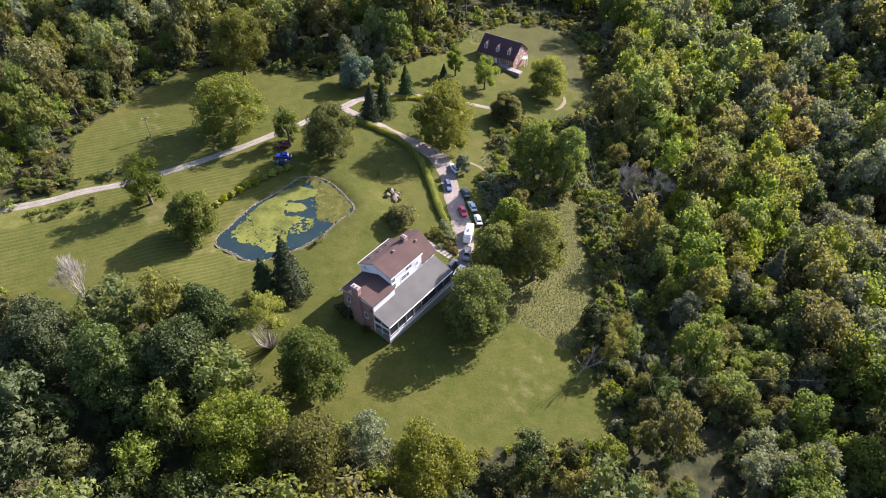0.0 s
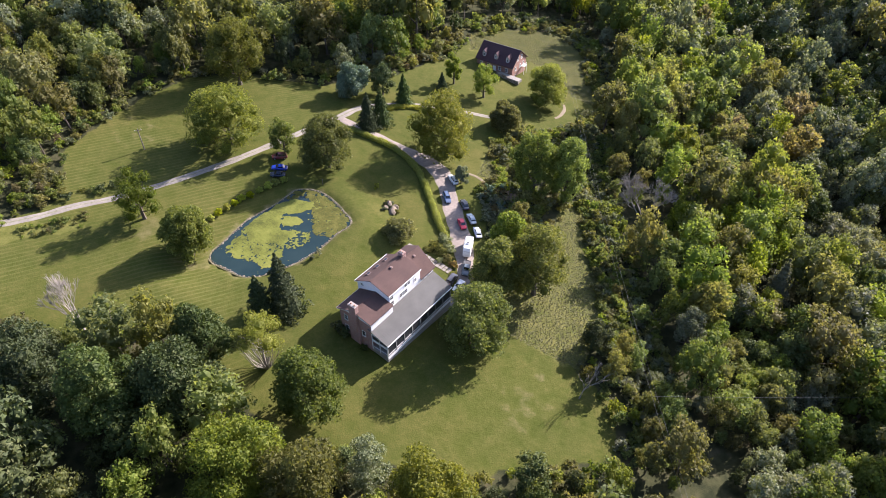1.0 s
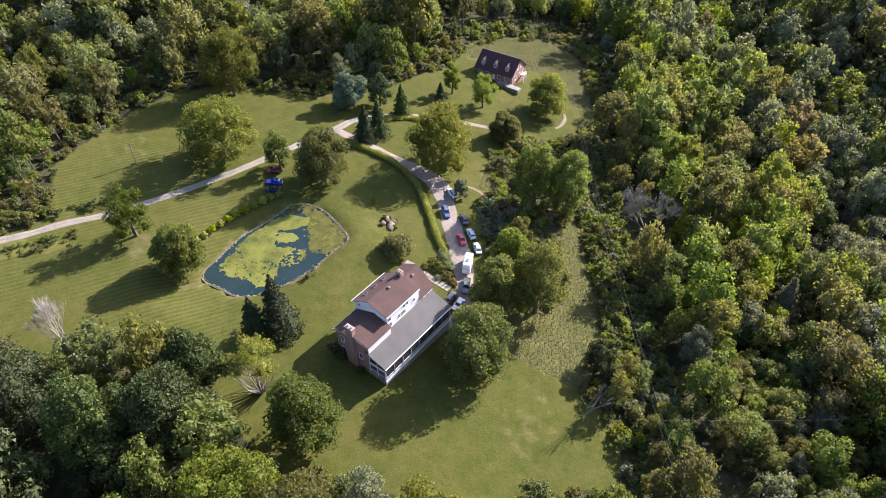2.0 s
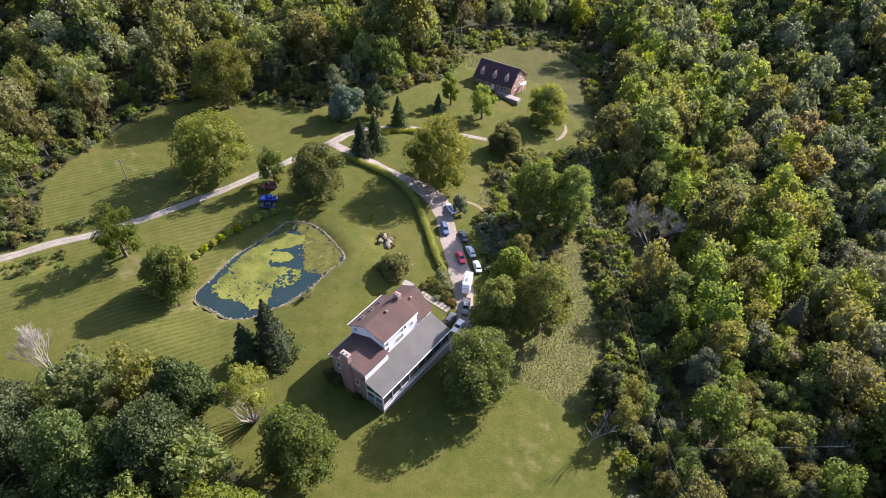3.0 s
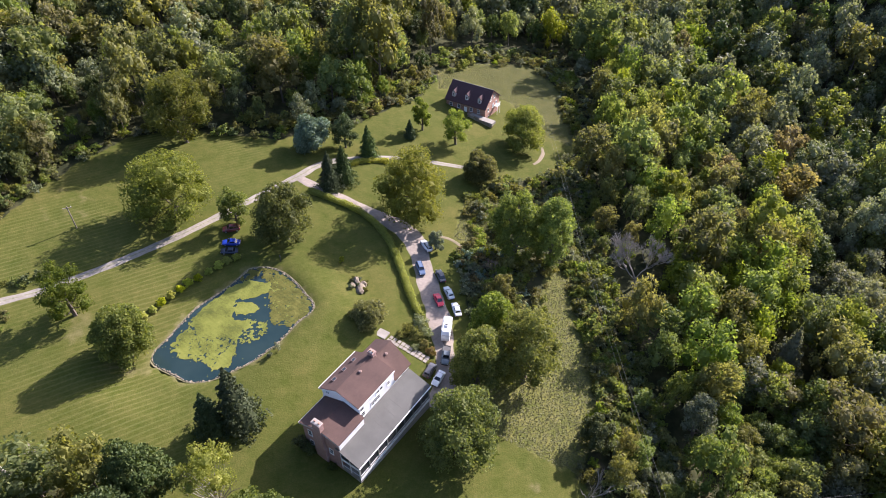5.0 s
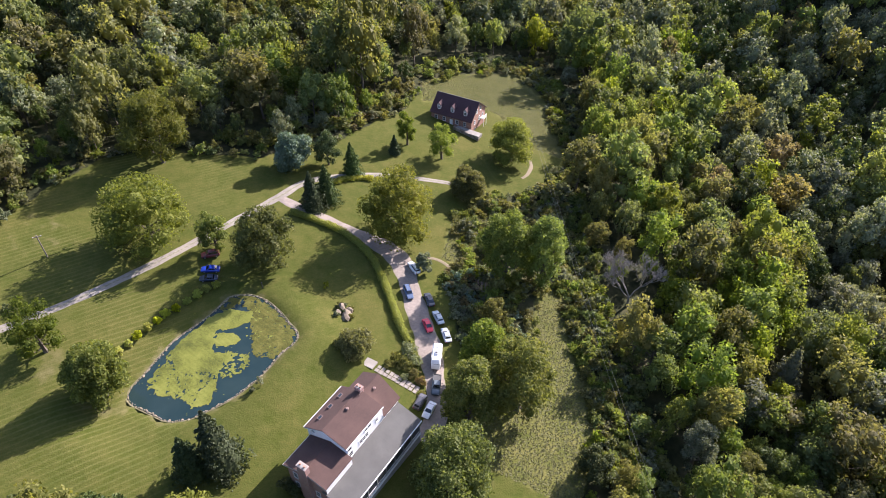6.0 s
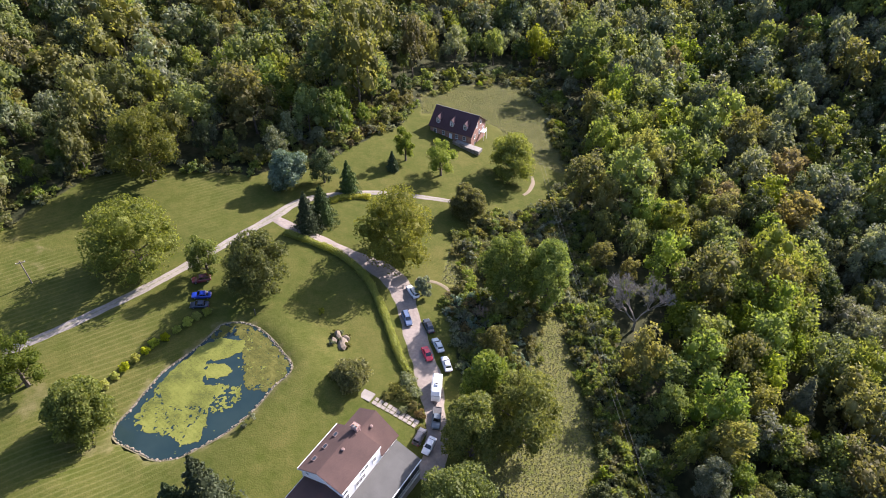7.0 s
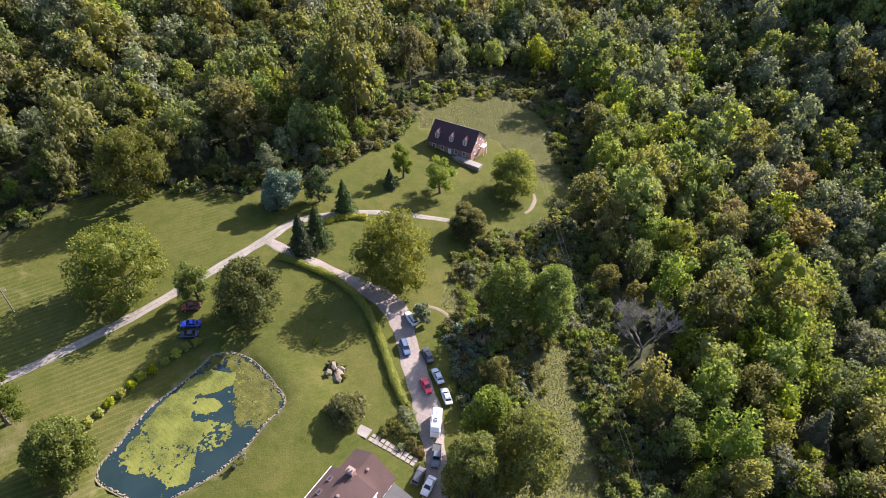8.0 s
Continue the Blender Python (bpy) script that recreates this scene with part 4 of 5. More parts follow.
def chimney(parent, u0, u1, v0, v1, z0, z1, flues, mat=BRICK):
    body = part("chimney", join_geo([boxg(u0, u1, v0, v1, z0, z1 - 0.3), boxg(u0 - 0.07, u1 + 0.07, v0 - 0.07, v1 + 0.07, z1 - 0.3, z1)]), mat, parent, "red brick chimney")
    for k in range(flues):
        y = v0 + (v1 - v0) * (k + 0.5) / flues
        part("flue", cylg((u0 + u1) / 2, y, z1, z1 + 0.32, 0.17, 0.15), CLAY, body)
    part("cap", boxg(u0 + 0.05, u1 - 0.05, v0 + 0.05, v1 - 0.05, z1 + 0.002, z1 + 0.05), CONCRETE, body)


def main_house():
    root = new("house")
    root.matrix_basis = pose(-10.55, 87.7, 0, 0, 0, 51.8)
    tagged(root, "two-storey brick and white-sided farmhouse with a long porch", "house")
    # brick wing with a white gable
    part("brick_wall", boxg(0, 6.3, 4.0, 12.3, -2.5, 6.45), BRICK, root, "red brick wall")
    part("gable", prism([(4.0, 6.45), (12.3, 6.45), (8.15, 8.05), (4.0, 7.15)], 0.03, 6.3), SIDING, root, "white sided gable")
    part("roof", join_geo([slope(-0.35, 6.3, 3.65, 7.28, 8.15, 8.25), slope(-0.35, 6.3, 12.8, 6.36, 8.15, 8.25)]), SHINGLE, root, "brown shingle roof")
    part("ridge_cap", boxg(-0.35, 6.3, 8.05, 8.25, 8.21, 8.28), SHINGLE, root)
    part("gutter", boxg(-0.35, 6.3, 12.8, 12.93, 6.08, 6.24), WHITE, root, "white gutter")
    part("rake_board", join_geo([prism([(3.65, 7.0), (8.15, 7.97), (8.15, 8.10), (3.65, 7.13)], -0.36, -0.30), prism([(8.15, 7.97), (12.8, 6.08), (12.8, 6.21), (8.15, 8.10)], -0.36, -0.30)]), WHITE, root)
    chimney(root, -0.55, 0.35, 7.3, 9.1, -2.0, 9.9, 2)
    part("chimney_shoulder", prism([(6.9, -2), (9.5, -2), (9.5, 2.6), (9.1, 3.6), (7.3, 3.6), (6.9, 2.6)], -0.52, 0.0), BRICK, root, "wider brick base of the chimney")
    # tall white middle block
    mid = [(4.75, -2.5), (13.2, -2.5), (13.2, 8.40), (9.3, 10.45), (4.75, 9.16)]
    part("siding_wall", prism(mid, 6.3, 15.8), SIDING, root, "white sided wall")
    part("roof", join_geo([slope(6.0, 15.8, 4.5, 9.35, 9.3, 10.70), slope(6.0, 15.8, 13.6, 8.32, 9.3, 10.70)]), SHINGLE, root, "brown shingle roof")
    part("ridge_cap", boxg(6.0, 15.8, 9.2, 9.4, 10.66, 10.73), SHINGLE, root)
    part("gutter", boxg(6.0, 15.8, 13.6, 13.73, 8.12, 8.28), WHITE, root, "white gutter")
    part("gutter", boxg(6.0, 15.8, 4.37, 4.5, 9.15, 9.31), WHITE, root, "white gutter")
    part("rake_board", join_geo([prism([(4.5, 9.07), (9.3, 10.42), (9.3, 10.55), (4.5, 9.20)], 5.95, 6.01), prism([(9.3, 10.42), (13.6, 8.04), (13.6, 8.17), (9.3, 10.55)], 5.95, 6.01)]), WHITE, root)
    # lower far block
    far = [(4.75, -3.2), (12.1, -3.2), (12.1, 8.05), (8.9, 9.75), (4.75, 6.55)]
    part("siding_wall", prism(far, 15.8, 20.1), SIDING, root, "white sided wall")
    part("roof", join_geo([slope(15.8, 20.45, 4.45, 6.42, 8.9, 9.98), slope(15.8, 20.45, 12.5, 8.05, 8.9, 9.98)]), SHINGLE, root, "brown shingle roof")
    part("ridge_cap", boxg(15.8, 20.45, 8.8, 9.0, 9.94, 10.01), SHINGLE, root)
    chimney(root, 15.2, 16.1, 8.7, 9.9, 8.5, 11.45, 2)
    # roof furniture
    for u in (8.4, 11.0, 13.6):
        v = 12.0
        z = 10.70 - (v - 9.3) * 2.28 / 4.3
        sky_box = part("skylight", boxg(u - 0.45, u + 0.45, v - 0.3, v + 0.3, z - 0.2, z + 0.14), PIPE, root, "brown framed roof light")
        part("skylight_pane", boxg(u - 0.36, u + 0.36, v - 0.22, v + 0.22, z + 0.14, z + 0.16), PANE, sky_box)
    for u, v, z in ((11.5, 8.6, 10.45), (17.9, 8.0, 9.2)):
        cap = part("roof_vent", cylg(u, v, z - 0.25, z + 0.25, 0.2), PIPE, root, "round metal roof vent")
        part("cowl", cylg(u, v, z + 0.25, z + 0.42, 0.33, 0.2), PIPE, cap)
    part("vent_pipe", cylg(14.8, 8.6, 10.2, 10.95, 0.06), PIPE, root)
    # windows
    for u, z, w, h in ((7.0, 8.25, 0.85, 1.25), (11.3, 8.3, 0.75, 1.15), (12.2, 8.3, 0.75, 1.15), (9.7, 6.6, 0.68, 1.0), (10.5, 6.6, 0.68, 1.0), (11.3, 6.6, 0.68, 1.0), (7.1, 6.45, 0.85, 1.15), (14.2, 7.4, 0.65, 0.85)):
        window(root, "v", u, z, w, h, at=4.75)
    for u in (17.4, 18.9):
        window(root, "v", u, 6.0, 0.7, 0.5, at=4.75)
    for v, z in ((10.7, 1.6), (6.1, 3.0), (10.7, 4.6)):
        window(root, "u", v, z, 0.8, 1.35, at=0.0)
    window(root, "u", 11.9, 8.0, 0.7, 0.6, at=6.3)
    for u in (8.5, 11.5, 14.5):
        window(root, "v", u, 6.4, 0.9, 1.3, at=13.2, sign=1)
        window(root, "v", u, 3.2, 0.9, 1.3, at=13.2, sign=1)
    porch(root)
    return root


def porch(root):
    """A long screened porch under one low slope of rolled roofing."""
    L = 19.8
    part("porch_roof", slope(-0.25, L + 0.2, -0.25, 3.85, 4.8, 5.46, 0.14), METAL_ROOF, root, "grey rolled porch roofing")
    for u in np.arange(0.9, L, 1.0):
        part("roof_seam", prism([(-0.25, 3.853), (3.9, 5.176), (3.9, 5.184), (-0.25, 3.861)], u - 0.02, u + 0.02), METAL_ROOF, root)
    part("wall_strip", boxg(0.0, 6.3, 3.92, 4.0, 4.9, 7.14), WHITE, root, "white board above the porch roof")
    part("porch_gutter", boxg(-0.25, L + 0.2, -0.40, -0.25, 3.60, 3.80), WHITE, root, "white gutter")
    part("porch_fascia", boxg(-0.1, L + 0.05, -0.12, 0.0, 3.15, 3.66), WHITE, root, "white fascia beam")
    part("porch_floor", boxg(0, L, 0.0, 4.0, -0.25, 0.05), DECK, root, "boarded porch floor")
    part("porch_skirt", boxg(-0.03, L + 0.03, -0.06, 0.0, -0.55, 0.12), WHITE, root, "white skirt board")
    part("porch_base", boxg(0.05, L - 0.05, 0.05, 4.0, -3.6, -0.25), CONCRETE, root)
    n = 8
    for k in range(n + 1):
        u = 0.09 + (L - 0.18) * k / n
        part("porch_post", boxg(u - 0.09, u + 0.09, -0.04, 0.14, 0.05, 3.2), GREY_POST, root, "grey square porch post")
    for k in range(n):
        a, b = 0.09 + (L - 0.18) * k / n + 0.09, 0.09 + (L - 0.18) * (k + 1) / n - 0.09
        part("screen", boxg(a, b, 0.05, 0.07, 0.75, 3.15), DARK_GAP, root, "dark insect screen")
        part("rail", boxg(a, b, 0.0, 0.10, 0.68, 0.76), WHITE, root)
        part("panel", boxg(a, b, 0.03, 0.07, 0.05, 0.68), GREY_POST, root)
    # open end with its white upper boarding
    part("end_board", prism([(0.0, 2.35), (4.0, 2.35), (4.0, 3.0), (0.0, 3.0)], -0.06, 0.0), WHITE, root, "white boarding at the porch end")
    part("end_board", prism([(0.0, 3.45), (4.0, 4.3), (4.0, 5.0), (0.0, 3.7)], -0.06, 0.0), WHITE, root, "white boarding at the porch end")
    for a, b in ((0.15, 1.9), (2.1, 3.85)):
        part("screen", prism([(a, 3.0), (b, 3.0), (b, 3.5 + 0.2 * b), (a, 3.5 + 0.2 * a)], -0.03, -0.01), DARK_GAP, root, "dark insect screen")
    for v in (0.07, 2.0, 3.93):
        part("porch_post", boxg(-0.08, 0.04, v - 0.07, v + 0.07, 0.05, 3.5 + 0.2 * v), WHITE, root, "white porch post")
    part("rail", boxg(-0.06, 0.0, 0.1, 3.9, 0.85, 0.95), WHITE, root)


main_house()


def house_point(u, v):
    a = radians(51.8)
    return -10.55 + u * math.cos(a) - v * math.sin(a), 87.7 + u * math.sin(a) + v * math.cos(a)


def flag_steps():
    """Flagstones stepping down beyond the far gable of the house."""
    rng = np.random.default_rng(5)
    root = new("stone_path")
    a, b = Vector((-6.0, 119.6)), Vector((1.9, 114.2))
    d = (b - a).normalized()
    side = Vector((-d.y, d.x))
    ang = math.degrees(math.atan2(d.y, d.x))
    for k in range(10):
        for c in (-0.5, 0.5):
            p = a.lerp(b, (k + 0.5) / 10) + side * c * rng.uniform(0.86, 0.96)
            w, e = rng.uniform(0.34, 0.45), rng.uniform(0.30, 0.42)
            ob = part("flagstone", boxg(-w, w, -e, e, -0.3, 0.05), FLAG, root)
            ob.matrix_basis = pose(p.x, p.y, land1(p.x, p.y) + 0.1, rng.uniform(-2, 2), rng.uniform(-2, 2), ang + rng.uniform(-4, 4))
    tagged(root, "pale flagstone steps beyond the house gable", "stone path", kind="structure")
    pad = part("pavement_pad", boxg(-1.2, 1.2, -1.0, 1.0, -0.5, 0.16), CONCRETE, None)
    pad.matrix_basis = pose(-7.2, 120.6, land1(-7.2, 120.6), 0, 0, ang)
    tagged(pad, "small pale concrete pad behind the house", "pavement", kind="structure")


flag_steps()


def far_house():
    root = new("house")
    root.matrix_basis = pose(20.6, 219.0, 0, 0, 0, -33.7)
    tagged(root, "dark red brick house with a steep maroon roof and three dormers", "house")
    L, W, zr, ze = 6.9, 4.7, 0.25, -3.7
    part("wall", prism([(-W, -10.5), (W, -10.5), (W, ze), (0, zr - 0.25), (-W, ze)], -L, L), BRICK2, root, "red brick wall")
    part("roof", join_geo([slope(-L - 0.35, L + 0.35, -W - 0.55, ze - 0.4, 0, zr), slope(-L - 0.35, L + 0.35, W + 0.55, ze - 0.4, 0, zr)]), SHINGLE2, root, "steep maroon shingle roof")
    part("ridge_cap", boxg(-L - 0.35, L + 0.35, -0.12, 0.12, zr - 0.04, zr + 0.05), METAL_ROOF, root)
    for x in (-4.6, 0.0, 4.4):
        d = part("dormer", join_geo([prism([(-4.0, -4.6), (-1.2, -4.6), (-1.2, -1.75), (-4.0, -1.75)], x - 0.62, x + 0.62), ([(x - 0.62, -4.0, -1.75), (x + 0.62, -4.0, -1.75), (x, -4.0, -0.95), (x - 0.62, -1.2, -1.75), (x + 0.62, -1.2, -1.75), (x, -0.9, -0.95)], [(0, 1, 2), (3, 5, 4), (0, 3, 4, 1)])]), plain("dormer_paint", (0.46, 0.38, 0.38), 0.7), root, "pale gabled dormer")
        part("dormer_roof", join_geo([([(x, -4.15, -0.85), (x, -0.6, -0.85), (x - 0.85, -1.4, -1.85), (x - 0.85, -4.15, -1.85), (x, -4.15, -0.95), (x, -0.6, -0.95), (x - 0.85, -1.4, -1.95), (x - 0.85, -4.15, -1.95)], [(0, 1, 2, 3), (7, 6, 5, 4), (0, 3, 7, 4)]), ([(x, -4.15, -0.85), (x, -0.6, -0.85), (x + 0.85, -1.4, -1.85), (x + 0.85, -4.15, -1.85), (x, -4.15, -0.95), (x, -0.6, -0.95), (x + 0.85, -1.4, -1.95), (x + 0.85, -4.15, -1.95)], [(3, 2, 1, 0), (4, 5, 6, 7), (4, 7, 3, 0)])]), SHINGLE2, d)
        window(d, "v", x, -2.5, 0.55, 0.9, at=-4.0)
    for x in (-5.2, -2.4, 2.0, 4.6):
        window(root, "v", x, -5.6, 0.8, 1.2, at=-W)
    for y, z in ((-2.6, -5.4), (0.6, -5.4), (2.8, -5.4), (-1.2, -2.4), (1.2, -2.4), (-2.4, -8.2)):
        window(root, "u", y, z, 0.75, 1.15, at=L, sign=1)
    part("door", boxg(-0.5, 0.5, -W - 0.05, -W, -7.4, -5.2), WHITE, root, "white front door")
    part("balcony", boxg(L, L + 1.3, 1.2, 3.2, -6.0, -5.85), WHITE, root, "white side deck")
    for y in (1.3, 3.1):
        part("balcony_post", boxg(L + 1.12, L + 1.24, y - 0.06, y + 0.06, -10.2, -5.0), WHITE, root)
    part("balcony_rail", boxg(L + 1.14, L + 1.22, 1.3, 3.1, -5.1, -5.0), WHITE, root)
    return root


far_house()


def stone_terrace():
    """A low dry-stone retaining wall in front of the far house."""
    rng = np.random.default_rng(8)
    root = new("stone_wall")
    a, b = Vector((18.6, 212.2)), Vector((25.6, 206.6))
    ang = math.degrees(math.atan2(b.y - a.y, b.x - a.x))
    forms = []
    for k in range(4):
        me = bpy.data.meshes.new("stone")
        V, Fc = boxg(-0.42, 0.42, -0.35, 0.35, -0.2, 0.2)
        V = [tuple(np.array(v) * rng.uniform(0.82, 1.08, 3)) for v in V]
        me.from_pydata(V, [], Fc)
        me.materials.append(ROCK if k % 2 else PALE_ROCK)
        forms.append(me)
    for row in range(3):
        for k in range(11):
            p = a.lerp(b, (k + 0.5 * (row % 2) + 0.3) / 11.4)
            ob = new("stone", forms[rng.integers(4)])
            ob.parent = root
            ob.matrix_basis = pose(p.x, p.y, land1(p.x, p.y) + 0.12 + 0.38 * row, 0, 0, ang + rng.uniform(-5, 5))
    tagged(root, "low stone retaining wall before the far house", "stone wall", kind="structure")
    top = part("terrace_top", boxg(-4.3, 4.3, -0.2, 1.9, -0.9, 0.0), CONCRETE, None)
    m = (a + b) / 2
    top.matrix_basis = pose(m.x, m.y, land1(m.x, m.y) + 1.0, 0, 0, ang)
    tagged(top, "grey terrace slab behind the stone wall", "terrace", kind="structure")


stone_terrace()

# ---- vehicles ----
TYRE = plain("tyre_rubber", (0.02, 0.02, 0.021), 0.85)
RIM = plain("rim_metal", (0.45, 0.45, 0.46), 0.35, 0.8)
LAMP_GLASS = plain("lamp_lens", (0.75, 0.76, 0.78), 0.15)
TAIL_GLASS = plain("tail_lens", (0.45, 0.02, 0.02), 0.2)
TRIM = plain("black_trim", (0.03, 0.03, 0.032), 0.6)
CAR_GLASS = glass_material("car_glass", (0.02, 0.024, 0.03), 0.04)


def car_paint(name, col):
    m = Mat("paint_" + name, 0.28, 0.15)
    m.b.inputs["Coat Weight"].default_value = 0.6
    m.color(m.mix(m.math("MULTIPLY", m.noise(2.5, 4), 0.3), col, tuple(c * 0.7 for c in col)))
    return m.m


def loft(sections):
    """A closed shell through equal rings of points."""
    n = len(sections[0])
    V = [p for s in sections for p in s]
    Fc = [tuple(range(n))[::-1], tuple(range((len(sections) - 1) * n, len(sections) * n))]
    for k in range(len(sections) - 1):
        for i in range(n):
            j = (i + 1) % n
            Fc.append((k * n + i, k * n + j, (k + 1) * n + j, (k + 1) * n + i))
    return V, Fc


def ring(x, w, z0, z1, c=0.12):
    """A cross-section across the car with cut corners."""
    h = w / 2
    return [(x, -h + c, z0), (x, h - c, z0), (x, h, z0 + c), (x, h, z1 - c * 1.2), (x, h - c * 1.2, z1), (x, -h + c * 1.2, z1), (x, -h, z1 - c * 1.2), (x, -h, z0 + c)]


def wheel(root, x, y, r=0.33):
    side = 1 if y > 0 else -1
    t = part("wheel", tube([(x, y - side * 0.11, r), (x, y + side * 0.11, r)], [r, r], 16), TYRE, root, "black tyre")
    part("rim", tube([(x, y + side * 0.08, r), (x, y + side * 0.125, r)], [r * 0.64, r * 0.56], 12), RIM, t)


def car(kind, colour, x, y, heading, label, L=4.5, W=1.8):
    """kind: sedan, suv or pickup. The nose points along heading."""
    y += 0.5
    root = new({"sedan": "car", "suv": "suv", "pickup": "pickup_truck"}[kind])
    P = car_paint(*colour)
    belt = {"sedan": 0.92, "suv": 1.05, "pickup": 1.05}[kind]
    top = {"sedan": 1.44, "suv": 1.72, "pickup": 1.78}[kind]
    h = L / 2
    hood = belt - 0.06
    body = loft([ring(-h, W * 0.84, 0.42, belt - 0.16), ring(-h + 0.18, W * 0.95, 0.28, belt - 0.03), ring(-h + 0.9, W, 0.22, belt), ring(h * 0.25, W, 0.22, belt), ring(h - 0.85, W * 0.98, 0.22, hood), ring(h - 0.2, W * 0.92, 0.28, hood - 0.14), ring(h, W * 0.78, 0.40, hood - 0.28)])
    part("body", body, P, root, colour[0].replace("_", " ") + " painted body")
    if kind == "sedan":
        a0, a1, b1, b0 = -h + 0.75, -h + 1.35, h * 0.12, h * 0.12 + 0.75
    elif kind == "suv":
        a0, a1, b1, b0 = -h + 0.10, -h + 0.42, h * 0.18, h * 0.18 + 0.72
    else:
        a0, a1, b1, b0 = -0.55, -0.42, h * 0.30, h * 0.30 + 0.62
    wt, wb = W * 0.72, W * 0.92
    cab = loft([ring(a0, wb, belt - 0.08, belt - 0.01, 0.02), ring(a1, wt, belt - 0.08, top, 0.05), ring(b1, wt, belt - 0.08, top, 0.05), ring(b0, wb, belt - 0.08, belt - 0.01, 0.02)])
    cabin = part("cabin", cab, P, root)
    e = 0.012
    # glass set just proud of the cabin
    part("windscreen", ([(b0 - 0.06 + e, -wb * 0.43, belt + 0.03), (b0 - 0.06 + e, wb * 0.43, belt + 0.03), (b1 + 0.06 + e, wt * 0.43, top - 0.05 + e), (b1 + 0.06 + e, -wt * 0.43, top - 0.05 + e), (b0 - 0.16, -wb * 0.4, belt - 0.03), (b0 - 0.16, wb * 0.4, belt - 0.03), (b1, wt * 0.4, top - 0.12), (b1, -wt * 0.4, top - 0.12)], [(0, 1, 2, 3), (4, 7, 6, 5), (0, 4, 5, 1), (1, 5, 6, 2), (2, 6, 7, 3), (3, 7, 4, 0)]), CAR_GLASS, cabin, "dark windscreen")
    part("rear_window", ([(a0 + 0.04 - e, wb * 0.42, belt + 0.03), (a0 + 0.04 - e, -wb * 0.42, belt + 0.03), (a1 - 0.03 - e, -wt * 0.42, top - 0.06 + e), (a1 - 0.03 - e, wt * 0.42, top - 0.06 + e), (a0 + 0.14, wb * 0.4, belt - 0.03), (a0 + 0.14, -wb * 0.4, belt - 0.03), (a1 + 0.05, -wt * 0.4, top - 0.12), (a1 + 0.05, wt * 0.4, top - 0.12)], [(0, 1, 2, 3), (4, 7, 6, 5), (0, 4, 5, 1), (1, 5, 6, 2), (2, 6, 7, 3), (3, 7, 4, 0)]), CAR_GLASS, cabin, "dark rear window")
    for s in (-1, 1):
        m = (a1 + b1) / 2
        for p, q in ((a1 + 0.06, m - 0.04), (m + 0.04, b1 - 0.02)):
            o = s * (wt / 2 + 0.004)
            part("side_window", boxg(p, q, min(o, o + s * 0.01), max(o, o + s * 0.01), belt + 0.04, top - 0.10), CAR_GLASS, cabin)
        part("mirror", boxg(b0 - 0.35, b0 - 0.2, min(s * W * 0.49, s * W * 0.56), max(s * W * 0.49, s * W * 0.56), belt - 0.02, belt + 0.12), P, root)
        part("headlight", boxg(h - 0.14, h - 0.02, s * W * 0.30 - 0.15, s * W * 0.30 + 0.15, hood - 0.40, hood - 0.26), LAMP_GLASS, root, "clear headlight")
        part("tail_light", boxg(-h - 0.004, -h + 0.1, s * W * 0.33 - 0.12, s * W * 0.33 + 0.12, belt - 0.36, belt - 0.2), TAIL_GLASS, root, "red tail light")
        for wx in (-h + 0.82, h - 0.82):
            wheel(root, wx, s * (W / 2 - 0.09), 0.33 if kind == "sedan" else 0.37)
    part("bumper", boxg(h - 0.1, h + 0.04, -W * 0.38, W * 0.38, 0.34, 0.50), TRIM, root)
    part("bumper", boxg(-h - 0.04, -h + 0.1, -W * 0.4, W * 0.4, 0.42, 0.56), TRIM, root)
    if kind == "pickup":
        part("truck_bed", join_geo([boxg(-h + 0.12, -0.6, -W * 0.40, W * 0.40, belt - 0.02, belt + 0.004), boxg(-h + 0.04, -h + 0.14, -W * 0.44, W * 0.44, belt, belt + 0.10), boxg(-h + 0.1, -0.6, -W * 0.48, -W * 0.42, belt, belt + 0.08), boxg(-h + 0.1, -0.6, W * 0.42, W * 0.48, belt, belt + 0.08)]), TRIM, root, "black open load bed")
    if kind == "suv":
        for s in (-1, 1):
            part("roof_rail", boxg(a1 + 0.2, b1 - 0.1, s * wt * 0.42 - 0.02, s * wt * 0.42 + 0.02, top, top + 0.06), TRIM, root)
    dx, dy = math.cos(radians(heading)), math.sin(radians(heading))
    zf, zb = land1(x + dx * 1.3, y + dy * 1.3), land1(x - dx * 1.3, y - dy * 1.3)
    zl, zr = land1(x - dy * 0.8, y + dx * 0.8), land1(x + dy * 0.8, y - dx * 0.8)
    root.matrix_basis = pose(x, y, (zf + zb) / 2 + 0.07, 0, 0, heading) @ pose(0, 0, 0, 0, -math.degrees(math.atan2(zf - zb, 2.6))) @ pose(0, 0, 0, math.degrees(math.atan2(zl - zr, 1.6))) @ Matrix.Diagonal((0.87, 0.87, 0.90, 1))
    return tagged(root, label, "truck" if kind == "pickup" else "car")


